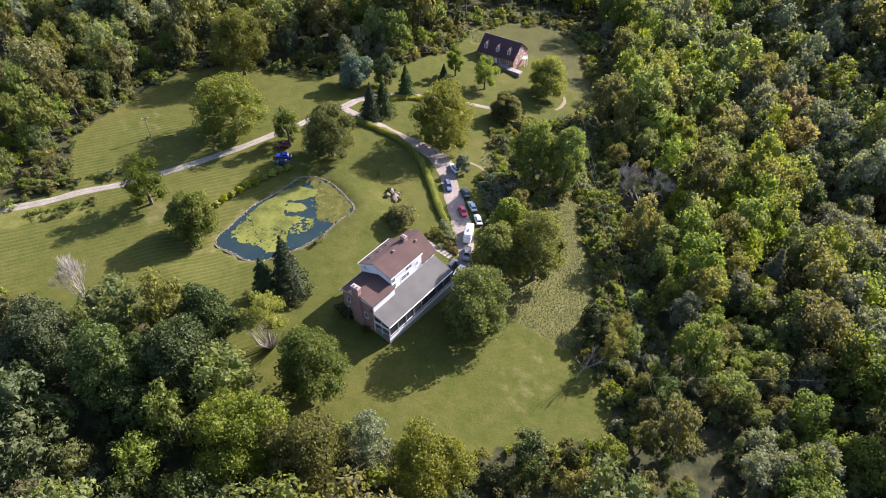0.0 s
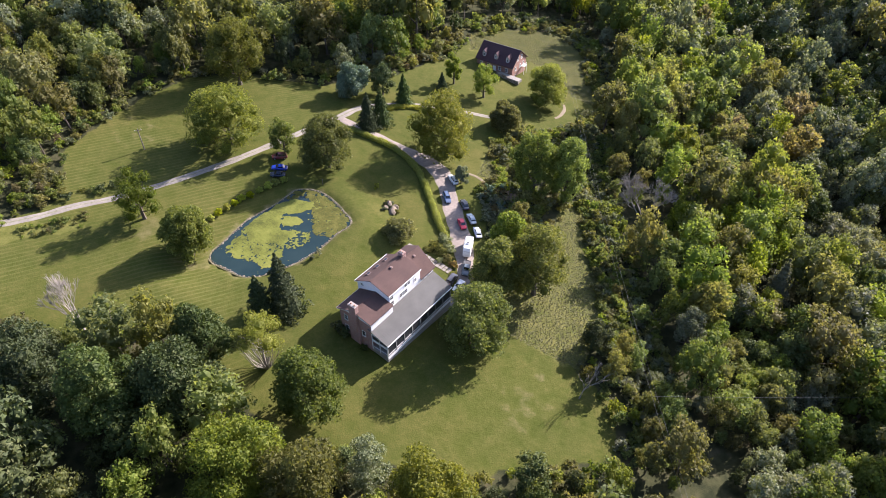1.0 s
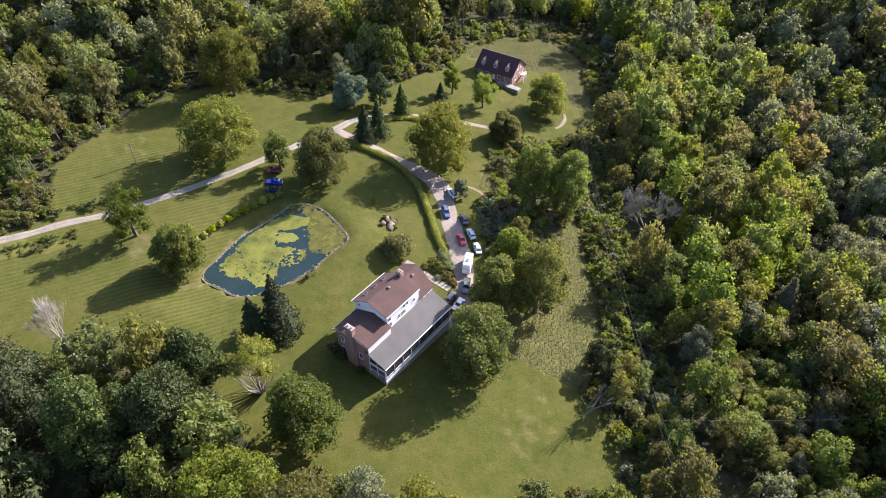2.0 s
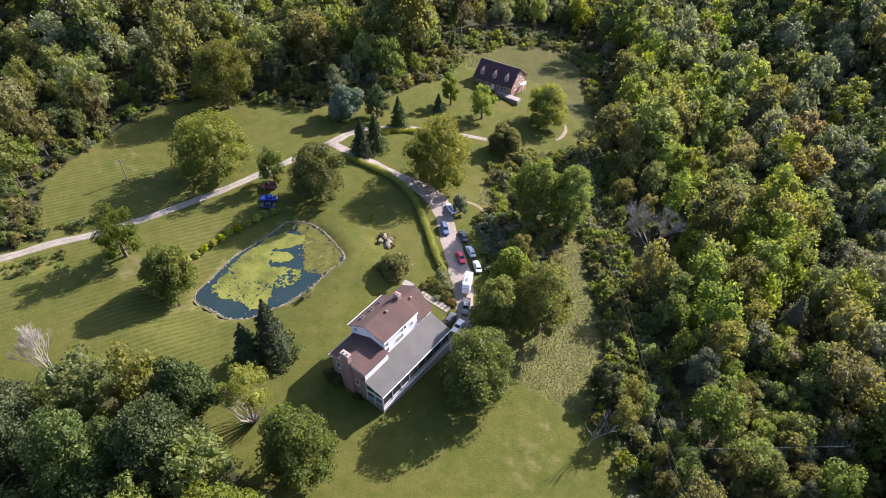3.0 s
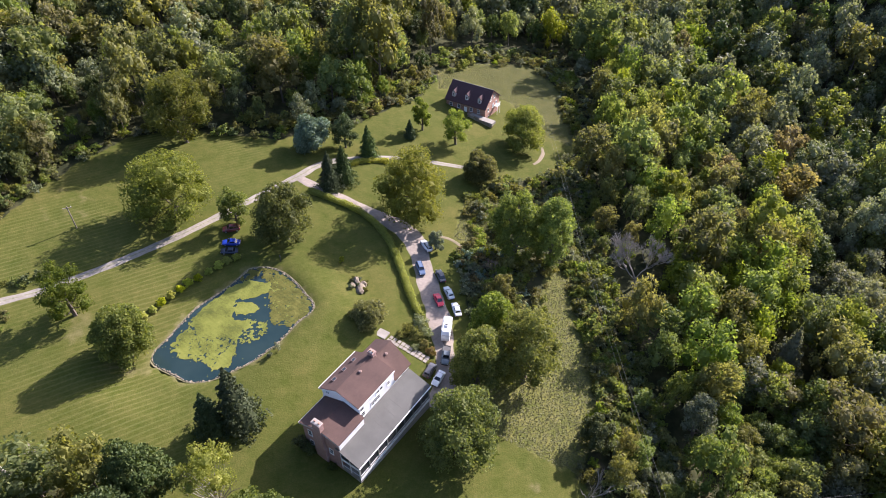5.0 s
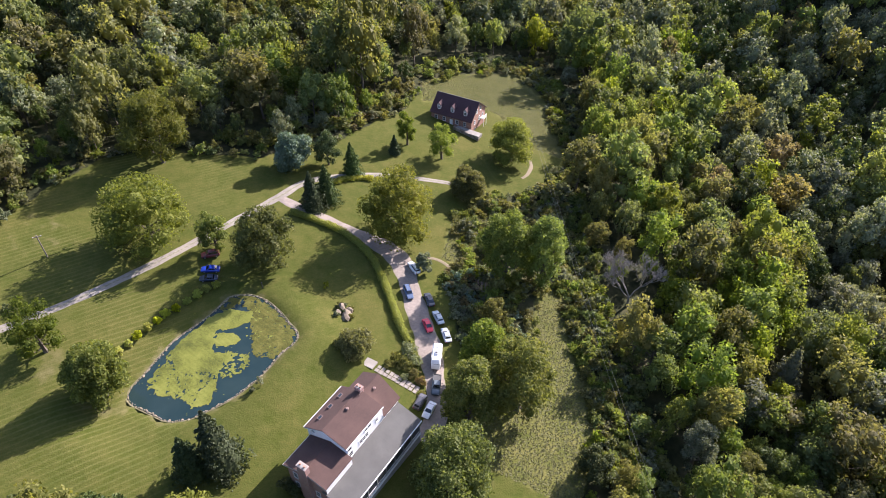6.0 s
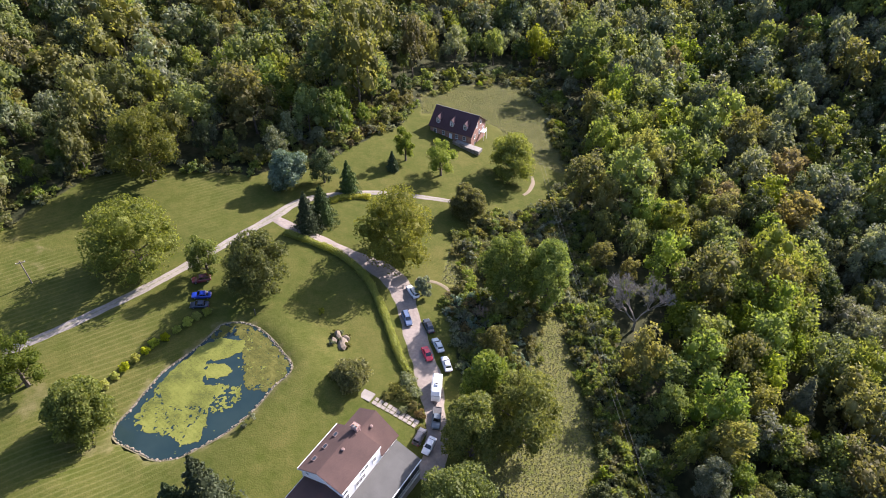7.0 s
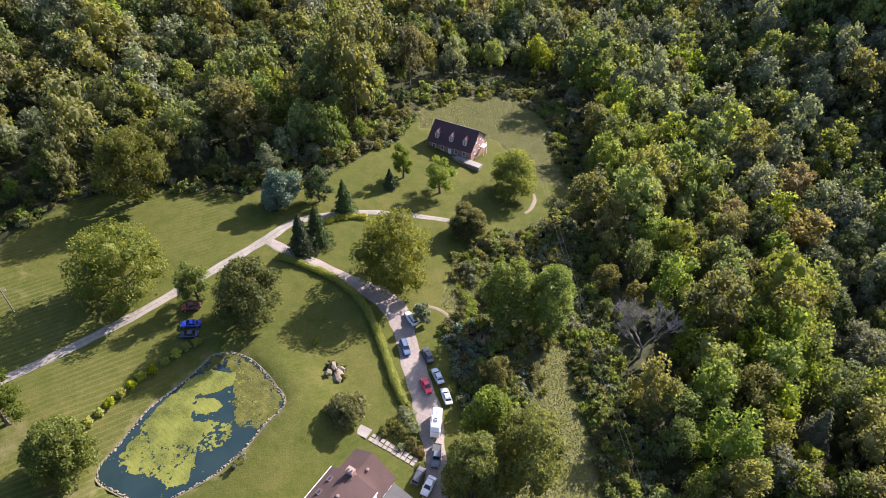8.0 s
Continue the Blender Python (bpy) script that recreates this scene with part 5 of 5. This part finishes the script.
car("suv", ("white", (0.74, 0.75, 0.76)), 2.9, 147.4, 115, "white estate car parked on the gravel driveway", L=4.7)
car("suv", ("blue", (0.09, 0.13, 0.22)), 1.2, 139.4, -76, "slate blue car parked beside the hedge", L=4.5)
car("sedan", ("charcoal", (0.035, 0.04, 0.052)), 5.7, 137.6, 104, "dark charcoal car parked at the driveway edge", L=4.6)
car("sedan", ("silver", (0.42, 0.47, 0.49)), 7.2, 132.4, 108, "silver car parked at the driveway edge", L=4.5)
car("sedan", ("red", (0.55, 0.02, 0.045)), 4.8, 130.0, -74, "bright red car parked on the gravel driveway", L=4.2)
car("sedan", ("pearl", (0.62, 0.64, 0.66)), 8.5, 127.6, 101, "white car parked behind the camper trailer", L=4.5)
car("pickup", ("steel", (0.10, 0.13, 0.15)), 5.4, 114.8, -99, "dark grey pickup truck in front of the camper", L=5.3, W=1.95)
car("suv", ("graphite", (0.06, 0.06, 0.068)), 2.0, 110.9, 62, "dark grey car parked by the house", L=4.4)
car("sedan", ("white", (0.76, 0.77, 0.77)), 3.6, 109.1, -118, "white car parked by the house porch", L=4.5)
car("sedan", ("royal", (0.015, 0.045, 0.36)), -41.3, 145.7, 183, "bright blue car parked in the shade of a tree", L=4.6)
car("sedan", ("navy", (0.02, 0.03, 0.06)), -41.3, 143.1, 184, "dark blue car parked beside a blue car", L=4.3)
car("suv", ("maroon", (0.16, 0.03, 0.035)), -42.0, 150.2, 194, "maroon car parked under a tree", L=4.5)


def camper(x, y, heading):
    root = new("camper_trailer")
    shell = plain("camper_shell", (0.60, 0.61, 0.62), 0.4, scale=1.0, vary=0.06)
    L, W = 5.6, 2.1
    part("body", loft([ring(-L / 2, W * 0.96, 0.6, 2.55, 0.14), ring(-L / 2 + 0.15, W, 0.45, 2.7, 0.14), ring(L / 2 - 1.0, W, 0.45, 2.7, 0.14), ring(L / 2 - 0.35, W * 0.98, 0.5, 2.25, 0.14), ring(L / 2, W * 0.94, 0.75, 1.5, 0.12)]), shell, root, "white ribbed camper body")
    for k in range(6):
        xx = -L / 2 + 0.5 + k * 0.75
        part("roof_rib", boxg(xx - 0.03, xx + 0.03, -W * 0.44, W * 0.44, 2.7, 2.72), WHITE, root)
    unit = part("air_conditioner", loft([ring(-0.5, 0.6, 2.7, 2.9, 0.06), ring(-0.3, 0.75, 2.7, 3.0, 0.08), ring(0.35, 0.75, 2.7, 3.0, 0.08), ring(0.55, 0.6, 2.7, 2.86, 0.06)]), plain("camper_unit", (0.66, 0.66, 0.66), 0.5), root, "pale roof air conditioner")
    part("grille", boxg(-0.2, 0.25, -0.25, 0.25, 3.0, 3.012), TRIM, unit)
    part("roof_hatch", boxg(-2.1, -1.6, -0.25, 0.25, 2.7, 2.8), LAMP_GLASS, root)
    part("front_window", boxg(L / 2 - 0.42, L / 2 - 0.28, -0.8, 0.8, 1.72, 2.16), CAR_GLASS, root)
    for s in (-1, 1):
        for p, q in ((-2.2, -1.3), (0.4, 1.4)):
            part("side_window", boxg(p, q, min(s * W / 2, s * (W / 2 + 0.015)), max(s * W / 2, s * (W / 2 + 0.015)), 1.5, 2.1), CAR_GLASS, root)
        for wx in (-0.6, 0.2):
            wheel(root, wx, s * (W / 2 - 0.1), 0.34)
    part("door", boxg(1.6, 2.2, -W / 2 - 0.02, -W / 2, 0.6, 2.4), WHITE, root)
    part("awning", tube([(-2.4, -W / 2 - 0.08, 2.5), (1.4, -W / 2 - 0.08, 2.5)], [0.08, 0.08], 8), GREY_POST, root)
    part("drawbar", join_geo([tube([(L / 2 - 0.3, s * 0.7, 0.55), (L / 2 + 1.0, 0, 0.5)], [0.05, 0.05], 6) for s in (-1, 1)]), TRIM, root)
    root.matrix_basis = pose(x, y, land1(x, y) + 0.07, 0, 0, heading) @ Matrix.Diagonal((0.95, 0.86, 0.92, 1))
    return tagged(root, "white camper trailer parked on the driveway", "camper")


camper(6.1, 121.6, -101)

# ---- hedges, shrubs, rocks, dead trees ----
def hedge_geo(rng, pts, width, height, per_m, size):
    s = spline(pts, 0.5)
    d = np.gradient(s, axis=0)
    d /= np.linalg.norm(d, axis=1)[:, None]
    nrm = np.stack([-d[:, 1], d[:, 0]], 1)
    n = int(per_m * 0.5 * len(s))
    k = rng.integers(0, len(s), n)
    a = rng.uniform(-0.15, math.pi + 0.15, n)
    bulge = 1 + 0.16 * np.sin(k * 0.55) * np.sin(k * 0.23 + 1)
    r = rng.uniform(0.86, 1.1, n) * bulge
    off = np.cos(a) * width / 2 * r
    P = np.zeros((n, 3))
    P[:, :2] = s[k] + nrm[k] * off[:, None] + rng.normal(size=(n, 2)) * 0.15
    P[:, 2] = land(s[k, 0], s[k, 1]) + np.maximum(0.05, np.sin(a)) ** 0.6 * height * r
    O = np.zeros((n, 3))
    O[:, :2] = nrm[k] * np.cos(a)[:, None]
    O[:, 2] = np.abs(np.sin(a)) + 0.2
    q = s[::2]
    nq = nrm[::2]
    V, Fc = [], []
    for j in range(len(q)):
        z = land1(*q[j])
        for c, hh in ((-0.4, -0.1), (-0.34, 0.66), (0, 0.84), (0.34, 0.66), (0.4, -0.1)):
            V.append((q[j][0] + nq[j][0] * c * width, q[j][1] + nq[j][1] * c * width, z + hh * height))
    for j in range(len(q) - 1):
        for c in range(4):
            Fc.append((j * 5 + c, j * 5 + c + 1, j * 5 + 6 + c, j * 5 + 5 + c))
    return join_geo([(V, Fc), leaf_cards(rng, P, O, size)])


HEDGE = [(-25.6, 166.6), (-22, 164.9), (-18.3, 162.9), (-15, 161), (-12.3, 158.8), (-8.8, 154.8), (-5.9, 149.4), (-3.7, 142.3), (-2.1, 135.5), (-0.6, 129.6), (0.8, 126.0)]
rng = np.random.default_rng(21)
tagged(mesh_object("hedge", *hedge_geo(rng, HEDGE, 1.4, 1.25, 330, 0.12), LEAF["hedge"]), "long clipped bright green hedge along the driveway", "hedge")
tagged(mesh_object("hedge", *hedge_geo(rng, [(-16.0, 179.6), (-13.0, 181.4), (-9.0, 182.2), (-6.0, 182.2)], 1.5, 1.0, 110, 0.2), LEAF["hedge"]), "short low hedge beside the far lane", "hedge")


def shrub(name, x, y, R, H, leaf, label, cards, size, seed, lobes=9, category="shrub", group=""):
    rng = np.random.default_rng(seed)
    crown, C = broad_crown(rng, R, H, cards, size, 0.0, lobes=lobes)
    root = new(name)
    part("foliage", crown, LEAF[leaf], root)
    part("stem", tube([(0, 0, -0.3), (0, 0, H * 0.5)], [0.09 * R, 0.04 * R]), BARK, root)
    tagged(root, label, category, group)
    return place(root, x, y, rng.uniform(0, 360), sink=0.05)


first = shrub("shrub", -55.0, 124.2, 1.0, 1.75, "hedge", "round clipped green shrub in a row by the pond", 1100, 0.11, 31, lobes=14, group="row of shrubs by the pond")
for k, (x, y) in enumerate([(-53.7, 126.2), (-52.5, 128.2), (-51.1, 130.1), (-49.5, 131.9), (-48.2, 133.7), (-46.4, 135.2), (-44.6, 137.1), (-42.9, 138.8), (-41.3, 140.3), (-39.4, 141.6)]):
    s = 0.9 + 0.22 * ((k * 37) % 10) / 10
    copy_thing(first, pose(x, y, land1(x, y) - 0.05, 0, 0, 70 * k) @ Matrix.Diagonal((s, s, s * 0.95, 1)))
shrub("bush", -9.8, 123.9, 3.6, 4.9, "olive", "large round olive-green bush on the lawn", 4200, 0.24, 41, 22, "bush")

# planting between the house and the driveway
for k, (x, y, R, H, leaf) in enumerate([(0.4, 123.0, 2.0, 2.4, "grey"), (-1.8, 121.6, 1.4, 1.5, "olive"), (-0.2, 119.8, 1.7, 1.9, "olive"), (1.7, 120.6, 1.5, 1.6, "grey"), (1.4, 117.9, 1.4, 1.4, "olive"), (2.5, 116.2, 1.1, 1.1, "brown"), (-3.4, 120.2, 1.0, 1.0, "olive"), (2.6, 113.2, 0.9, 0.8, "olive"), (-0.6, 117.2, 0.9, 0.8, "grey")]):
    shrub("garden_shrub", x, y, R, H, leaf, {"grey": "grey-green shrub in the bed by the house", "olive": "olive shrub in the bed by the house", "brown": "browning shrub in the bed by the house"}[leaf], 620, 0.17, 60 + k, group="shrubs in the bed by the house")
for k, (x, y, H) in enumerate([(-16.2, 141.0, 2.1), (-27.2, 114.9, 2.4), (-28.7, 113.5, 1.3)]):
    shrub("sapling", x, y, 0.8, H, ("lime", "grey", "grey")[k], "small thin sapling on the lawn", 160, 0.14, 80 + k, 5, "sapling")
# shrubs by the foot of the house
for k, (u, v, R) in enumerate([(-0.9, 10.6, 1.3), (-0.9, 12.6, 1.5), (-0.8, 5.6, 0.8)]):
    x, y = house_point(u, v)
    shrub("foundation_shrub", x, y, R, R * 1.7, "dark", "dark evergreen shrub against the brick wall", 420, 0.16, 90 + k)


def boulders():
    rng = np.random.default_rng(14)
    for k, (x, y, r, f) in enumerate([(-12.9, 134.8, 1.1, 0.8), (-11.6, 134.3, 0.9, 0.9), (-12.0, 132.7, 1.15, 0.65), (-13.6, 133.4, 0.8, 0.8), (-11.2, 133.2, 0.5, 0.8)]):
        g = rock_geo(rng, r, f, 2)
        ob = mesh_object("boulder", *g, PALE_ROCK if k == 4 else ROCK)
        ob.matrix_basis = pose(x, y, land1(x, y) + r * f * 0.35, 0, 0, rng.uniform(0, 360))
        tagged(ob, "pale weathered boulder in a rock garden", "boulder", "boulders on the lawn")
    for k, (x, y) in enumerate([(-13.2, 135.7), (-14.0, 132.6), (-12.6, 133.8), (-11.0, 134.8), (-12.3, 135.6), (-13.8, 134.5), (-10.8, 132.4)]):
        shrub("rockery_plant", x, y, 0.75, 1.0, ("olive", "grey", "dark")[k % 3], "small plant between the boulders", 420, 0.11, 110 + k, 5)


boulders()


def dead_tree(x, y, H, spread, seed, label, r=0.22, lean=(0, 0), mat=None, depth=4, fork=(3, 5)):
    """Bare branching tree: trunk and its boughs."""
    rng = np.random.default_rng(seed)
    mat = mat or DEADWOOD
    root = new("dead_tree")
    pieces = []

    def grow(p, d, length, rad, level):
        mid = p + d * length * 0.5 + Vector(rng.normal(size=3) * length * 0.05)
        end = p + d * length + Vector(rng.normal(size=3) * length * 0.06)
        rad = max(rad, 0.028)
        pieces.append(tube([p, mid, end], [rad, rad * 0.8, rad * 0.5], 5 if level < 2 else 3))
        if level >= depth:
            return
        for k in range(rng.integers(*fork)):
            side = Vector(rng.normal(size=3))
            nd = (d * (1.0 - 0.12 * level) + side.normalized() * spread * rng.uniform(0.5, 1.0) + Vector((0, 0, 0.24))).normalized()
            grow(end.lerp(p, rng.uniform(0, 0.4)), nd, length * rng.uniform(0.55, 0.78), rad * 0.52, level + 1)
    up = Vector((lean[0], lean[1], 1)).normalized()
    base_len = H * 0.20
    trunk = tube([Vector((0, 0, -0.4)), up * base_len * 0.5, up * base_len], [r * 1.3, r, r * 0.8], 7)
    part("trunk", trunk, mat, root)
    for k in range(rng.integers(3, 5)):
        nd = (up + Vector(rng.normal(size=3)).normalized() * spread).normalized()
        pieces.clear()
        grow(up * base_len * rng.uniform(0.8, 1.0), nd, H * 0.26, r * 0.6, 1)
        part("bough", join_geo(pieces), mat, root)
    tagged(root, label, "dead tree")
    return place(root, x, y)


dead_tree(52.5, 141.2, 18.0, 0.66, 3, "big grey bare dead tree among green woods", 0.27, depth=6, fork=(3, 5))
dead_tree(-67.5, 89.5, 17.0, 0.42, 5, "leaning pale dead tree at the edge of the lawn", 0.28, lean=(-0.55, 0.35), depth=5)
dead_tree(-63.6, 90.4, 10.5, 0.55, 6, "small bare dead tree at the edge of the lawn", 0.14, lean=(0.2, 0.2), depth=3)
dead_tree(27.0, 83.6, 13.0, 0.55, 7, "thin bare dead tree at the lawn corner", 0.12, lean=(0.35, 0.25), depth=3)
dead_tree(18.4, 140.8, 6.5, 0.9, 8, "bare brown shrub beside the driveway trees", 0.12, depth=4, mat=plain("brown_twigs", (0.22, 0.155, 0.11), 0.9))
dead_tree(60.0, 108.0, 8.0, 0.7, 9, "small bare dead tree in the thicket", 0.12, depth=4)

# the half-bare tree with a yellowing top
rng = np.random.default_rng(44)
crown, C = broad_crown(rng, 4.7, 14.0, 3600, 0.16, 0.50, lobes=15, gap=1.0)
half = new("tree")
part("crown", crown, LEAF["yellow"], half)
part("trunk", trunk_geo(rng, 13.0, 0.2, C[:-1]), DEADWOOD, half)
stems = []
for k in range(44):
    a = k * 2.4
    q = rng.uniform(1.6, 4.6)
    stems.append(tube([(0.3 * math.cos(a), 0.3 * math.sin(a), 0.0), (q * 0.6 * math.cos(a), q * 0.6 * math.sin(a), rng.uniform(2.0, 4.5)), (q * math.cos(a), q * math.sin(a), rng.uniform(4.0, 8.5))], [0.08, 0.055, 0.025], 4))
for g in stems:
    part("stem", g, DEADWOOD, half, "bare grey stem")
tagged(place(half, -33.4, 84.6), "half-bare tree with yellowing leaves on the lawn", "tree")


def build_brush():
    """Weeds and brush in the rough ground, and tall grass tufts."""
    rng = np.random.default_rng(52)
    forms = [Heap.ready(broad_crown(np.random.default_rng(720 + k), 1.3, 1.5, 150, 0.19, 0.0, lobes=5)[0]) for k in range(4)]
    heap = Heap()
    # first patch: grey and blue leaves paint the cool tint of tree shade
    for poly, step, leaves, big in (([(9.5, 147), (14, 151), (26, 150), (24, 122), (13, 118), (11, 128)], 1.5, ["grey", "blue", "olive", "grey", "green", "brown"], 1.1),
                                    ([(14, 169), (24, 180), (33, 182), (38, 176), (36, 152), (16, 152)], 2.0, ["olive", "grey", "lime", "green", "olive"], 1.0),
                                    ([(36, 150), (46, 150), (50, 70), (38, 70), (36, 100)], 1.9, ["green", "grey", "olive", "green"], 1.6),
                                    ([(36, 150), (49, 150), (54, 196), (36, 182)], 2.0, ["green", "grey", "olive", "green"], 1.6),
                                    ([(50, 192), (62, 196), (64, 246), (58, 272), (14, 260), (12, 248), (44, 258), (52, 240)], 2.4, ["grey", "green", "olive"], 1.2),
                                    ([(-30, 196), (-12, 206), (4, 222), (0, 236), (-34, 214)], 2.6, ["olive", "grey", "brown", "green"], 1.4),
                                    ([(-94, 118.6), (-84, 123.2), (-79, 126), (-79, 121), (-92, 115)], 1.5, ["lime", "olive", "green"], 0.7),
                                    ([(-90, 131), (-77, 136.5), (-78, 134), (-90, 127.5)], 1.6, ["green", "dark", "olive"], 1.2)):
        xs, ys = [p[0] for p in poly], [p[1] for p in poly]
        X, Y = np.meshgrid(np.arange(min(xs), max(xs), step), np.arange(min(ys), max(ys), step))
        X, Y = (X + rng.uniform(-step, step, X.shape) * 0.5).ravel(), (Y + rng.uniform(-step, step, Y.shape) * 0.5).ravel()
        for px, py in np.stack([X, Y], 1)[poly_dist(poly, X, Y) > 0]:
            s = big * rng.uniform(0.5, 1.2)
            heap.add(forms[rng.integers(4)], pose(px, py, land1(px, py) - 0.1, 0, 0, rng.uniform(0, 360)) @ Matrix.Diagonal((s, s, s * rng.uniform(0.6, 1.3), 1)), WOOD_SLOTS.index(leaves[rng.integers(len(leaves))]), rng.uniform())
    heap.build("brush", WOOD_MATS, "weeds, brambles and low brush in rough ground", "brush")


build_brush()


def build_meadow():
    """Tall uncut grass: tufts of leaning blades."""
    rng = np.random.default_rng(53)
    V, Fc = [], []
    for poly in ROUGH[:3]:
        xs, ys = [p[0] for p in poly], [p[1] for p in poly]
        X, Y = np.meshgrid(np.arange(min(xs), max(xs), 0.42), np.arange(min(ys), max(ys), 0.42))
        X, Y = (X + rng.uniform(-0.3, 0.3, X.shape)).ravel(), (Y + rng.uniform(-0.3, 0.3, Y.shape)).ravel()
        ok = poly_dist(poly, X, Y) > 0.1
        X, Y = X[ok], Y[ok]
        Z = land(X, Y)
        for px, py, pz in zip(X, Y, Z):
            tall = rng.uniform(0.06, 0.17)
            for b in range(4):
                a = rng.uniform(0, 6.28)
                c, s = math.cos(a), math.sin(a)
                w, lean = rng.uniform(0.05, 0.11), rng.uniform(0.1, 0.40)
                o = len(V)
                V += [(px - s * w, py + c * w, pz), (px + s * w, py - c * w, pz), (px + c * lean + s * w * 0.6, py + s * lean - c * w * 0.6, pz + tall), (px + c * lean - s * w * 0.6, py + s * lean + c * w * 0.6, pz + tall * 0.9)]
                Fc.append((o, o + 1, o + 2, o + 3))
    ob = mesh_object("meadow_grass", V, Fc, foliage("meadow_blades", (0.086, 0.094, 0.022), (0.100, 0.104, 0.026), (0.120, 0.115, 0.034), 0.3))
    tagged(ob, "tall uncut yellow-green meadow grass", "grass", kind="stuff")


build_meadow()

# ---- poles and wires ----
POLE = plain("pole_wood", (0.22, 0.18, 0.14), 0.9, scale=2.0, vary=0.3)
WIRE = plain("wire", (0.12, 0.12, 0.12), 0.8)


def utility_pole(x, y, H, spin, label):
    root = new("utility_pole")
    part("pole", tube([(0, 0, -0.6), (0, 0, H)], [0.15, 0.11], 8), POLE, root)
    part("crossarm", boxg(-0.9, 0.9, -0.06, 0.06, H - 0.55, H - 0.42), POLE, root)
    for u in (-0.8, 0.8):
        part("insulator", cylg(u, 0, H - 0.42, H - 0.22, 0.05, 0.03, 6), WHITE, root)
    place(root, x, y, spin)
    return tagged(root, label, "utility pole")


utility_pole(-76.1, 150.6, 6.4, 20, "weathered wooden utility pole on the meadow")


def wire(points, label):
    pts = []
    for (ax, ay, az), (bx, by, bz) in zip(points, points[1:]):
        for t in np.linspace(0, 1, 13)[:-1 if (bx, by, bz) != points[-1] else None]:
            pts.append((ax + (bx - ax) * t, ay + (by - ay) * t, az + (bz - az) * t - 1.2 * 4 * t * (1 - t) * 0.5))
    tagged(mesh_object("power_line", *tube(pts, [0.013] * len(pts), 4), WIRE), label, "power line")


for off in (0.0, 0.9):
    wire([(38.6 + off, 190, 2.5), (38.7 + off, 118, -0.9), (40.4 + off, 50, -2.4)], "thin overhead power line above the cleared strip")
wire([(39.7, 79.7, -1.7), (120, 88, -14)], "thin overhead power line above the thicket")
# a thin dark post at the head of the pond
post = new("garden_post")
part("post", cylg(0, 0, -0.3, 1.7, 0.07, 0.06, 8), TRIM, post)
part("finial", cylg(0, 0, 1.7, 2.0, 0.15, 0.05, 8), TRIM, post)
tagged(place(post, -29.6, 140.4), "slim dark garden post beside the pond", "post")
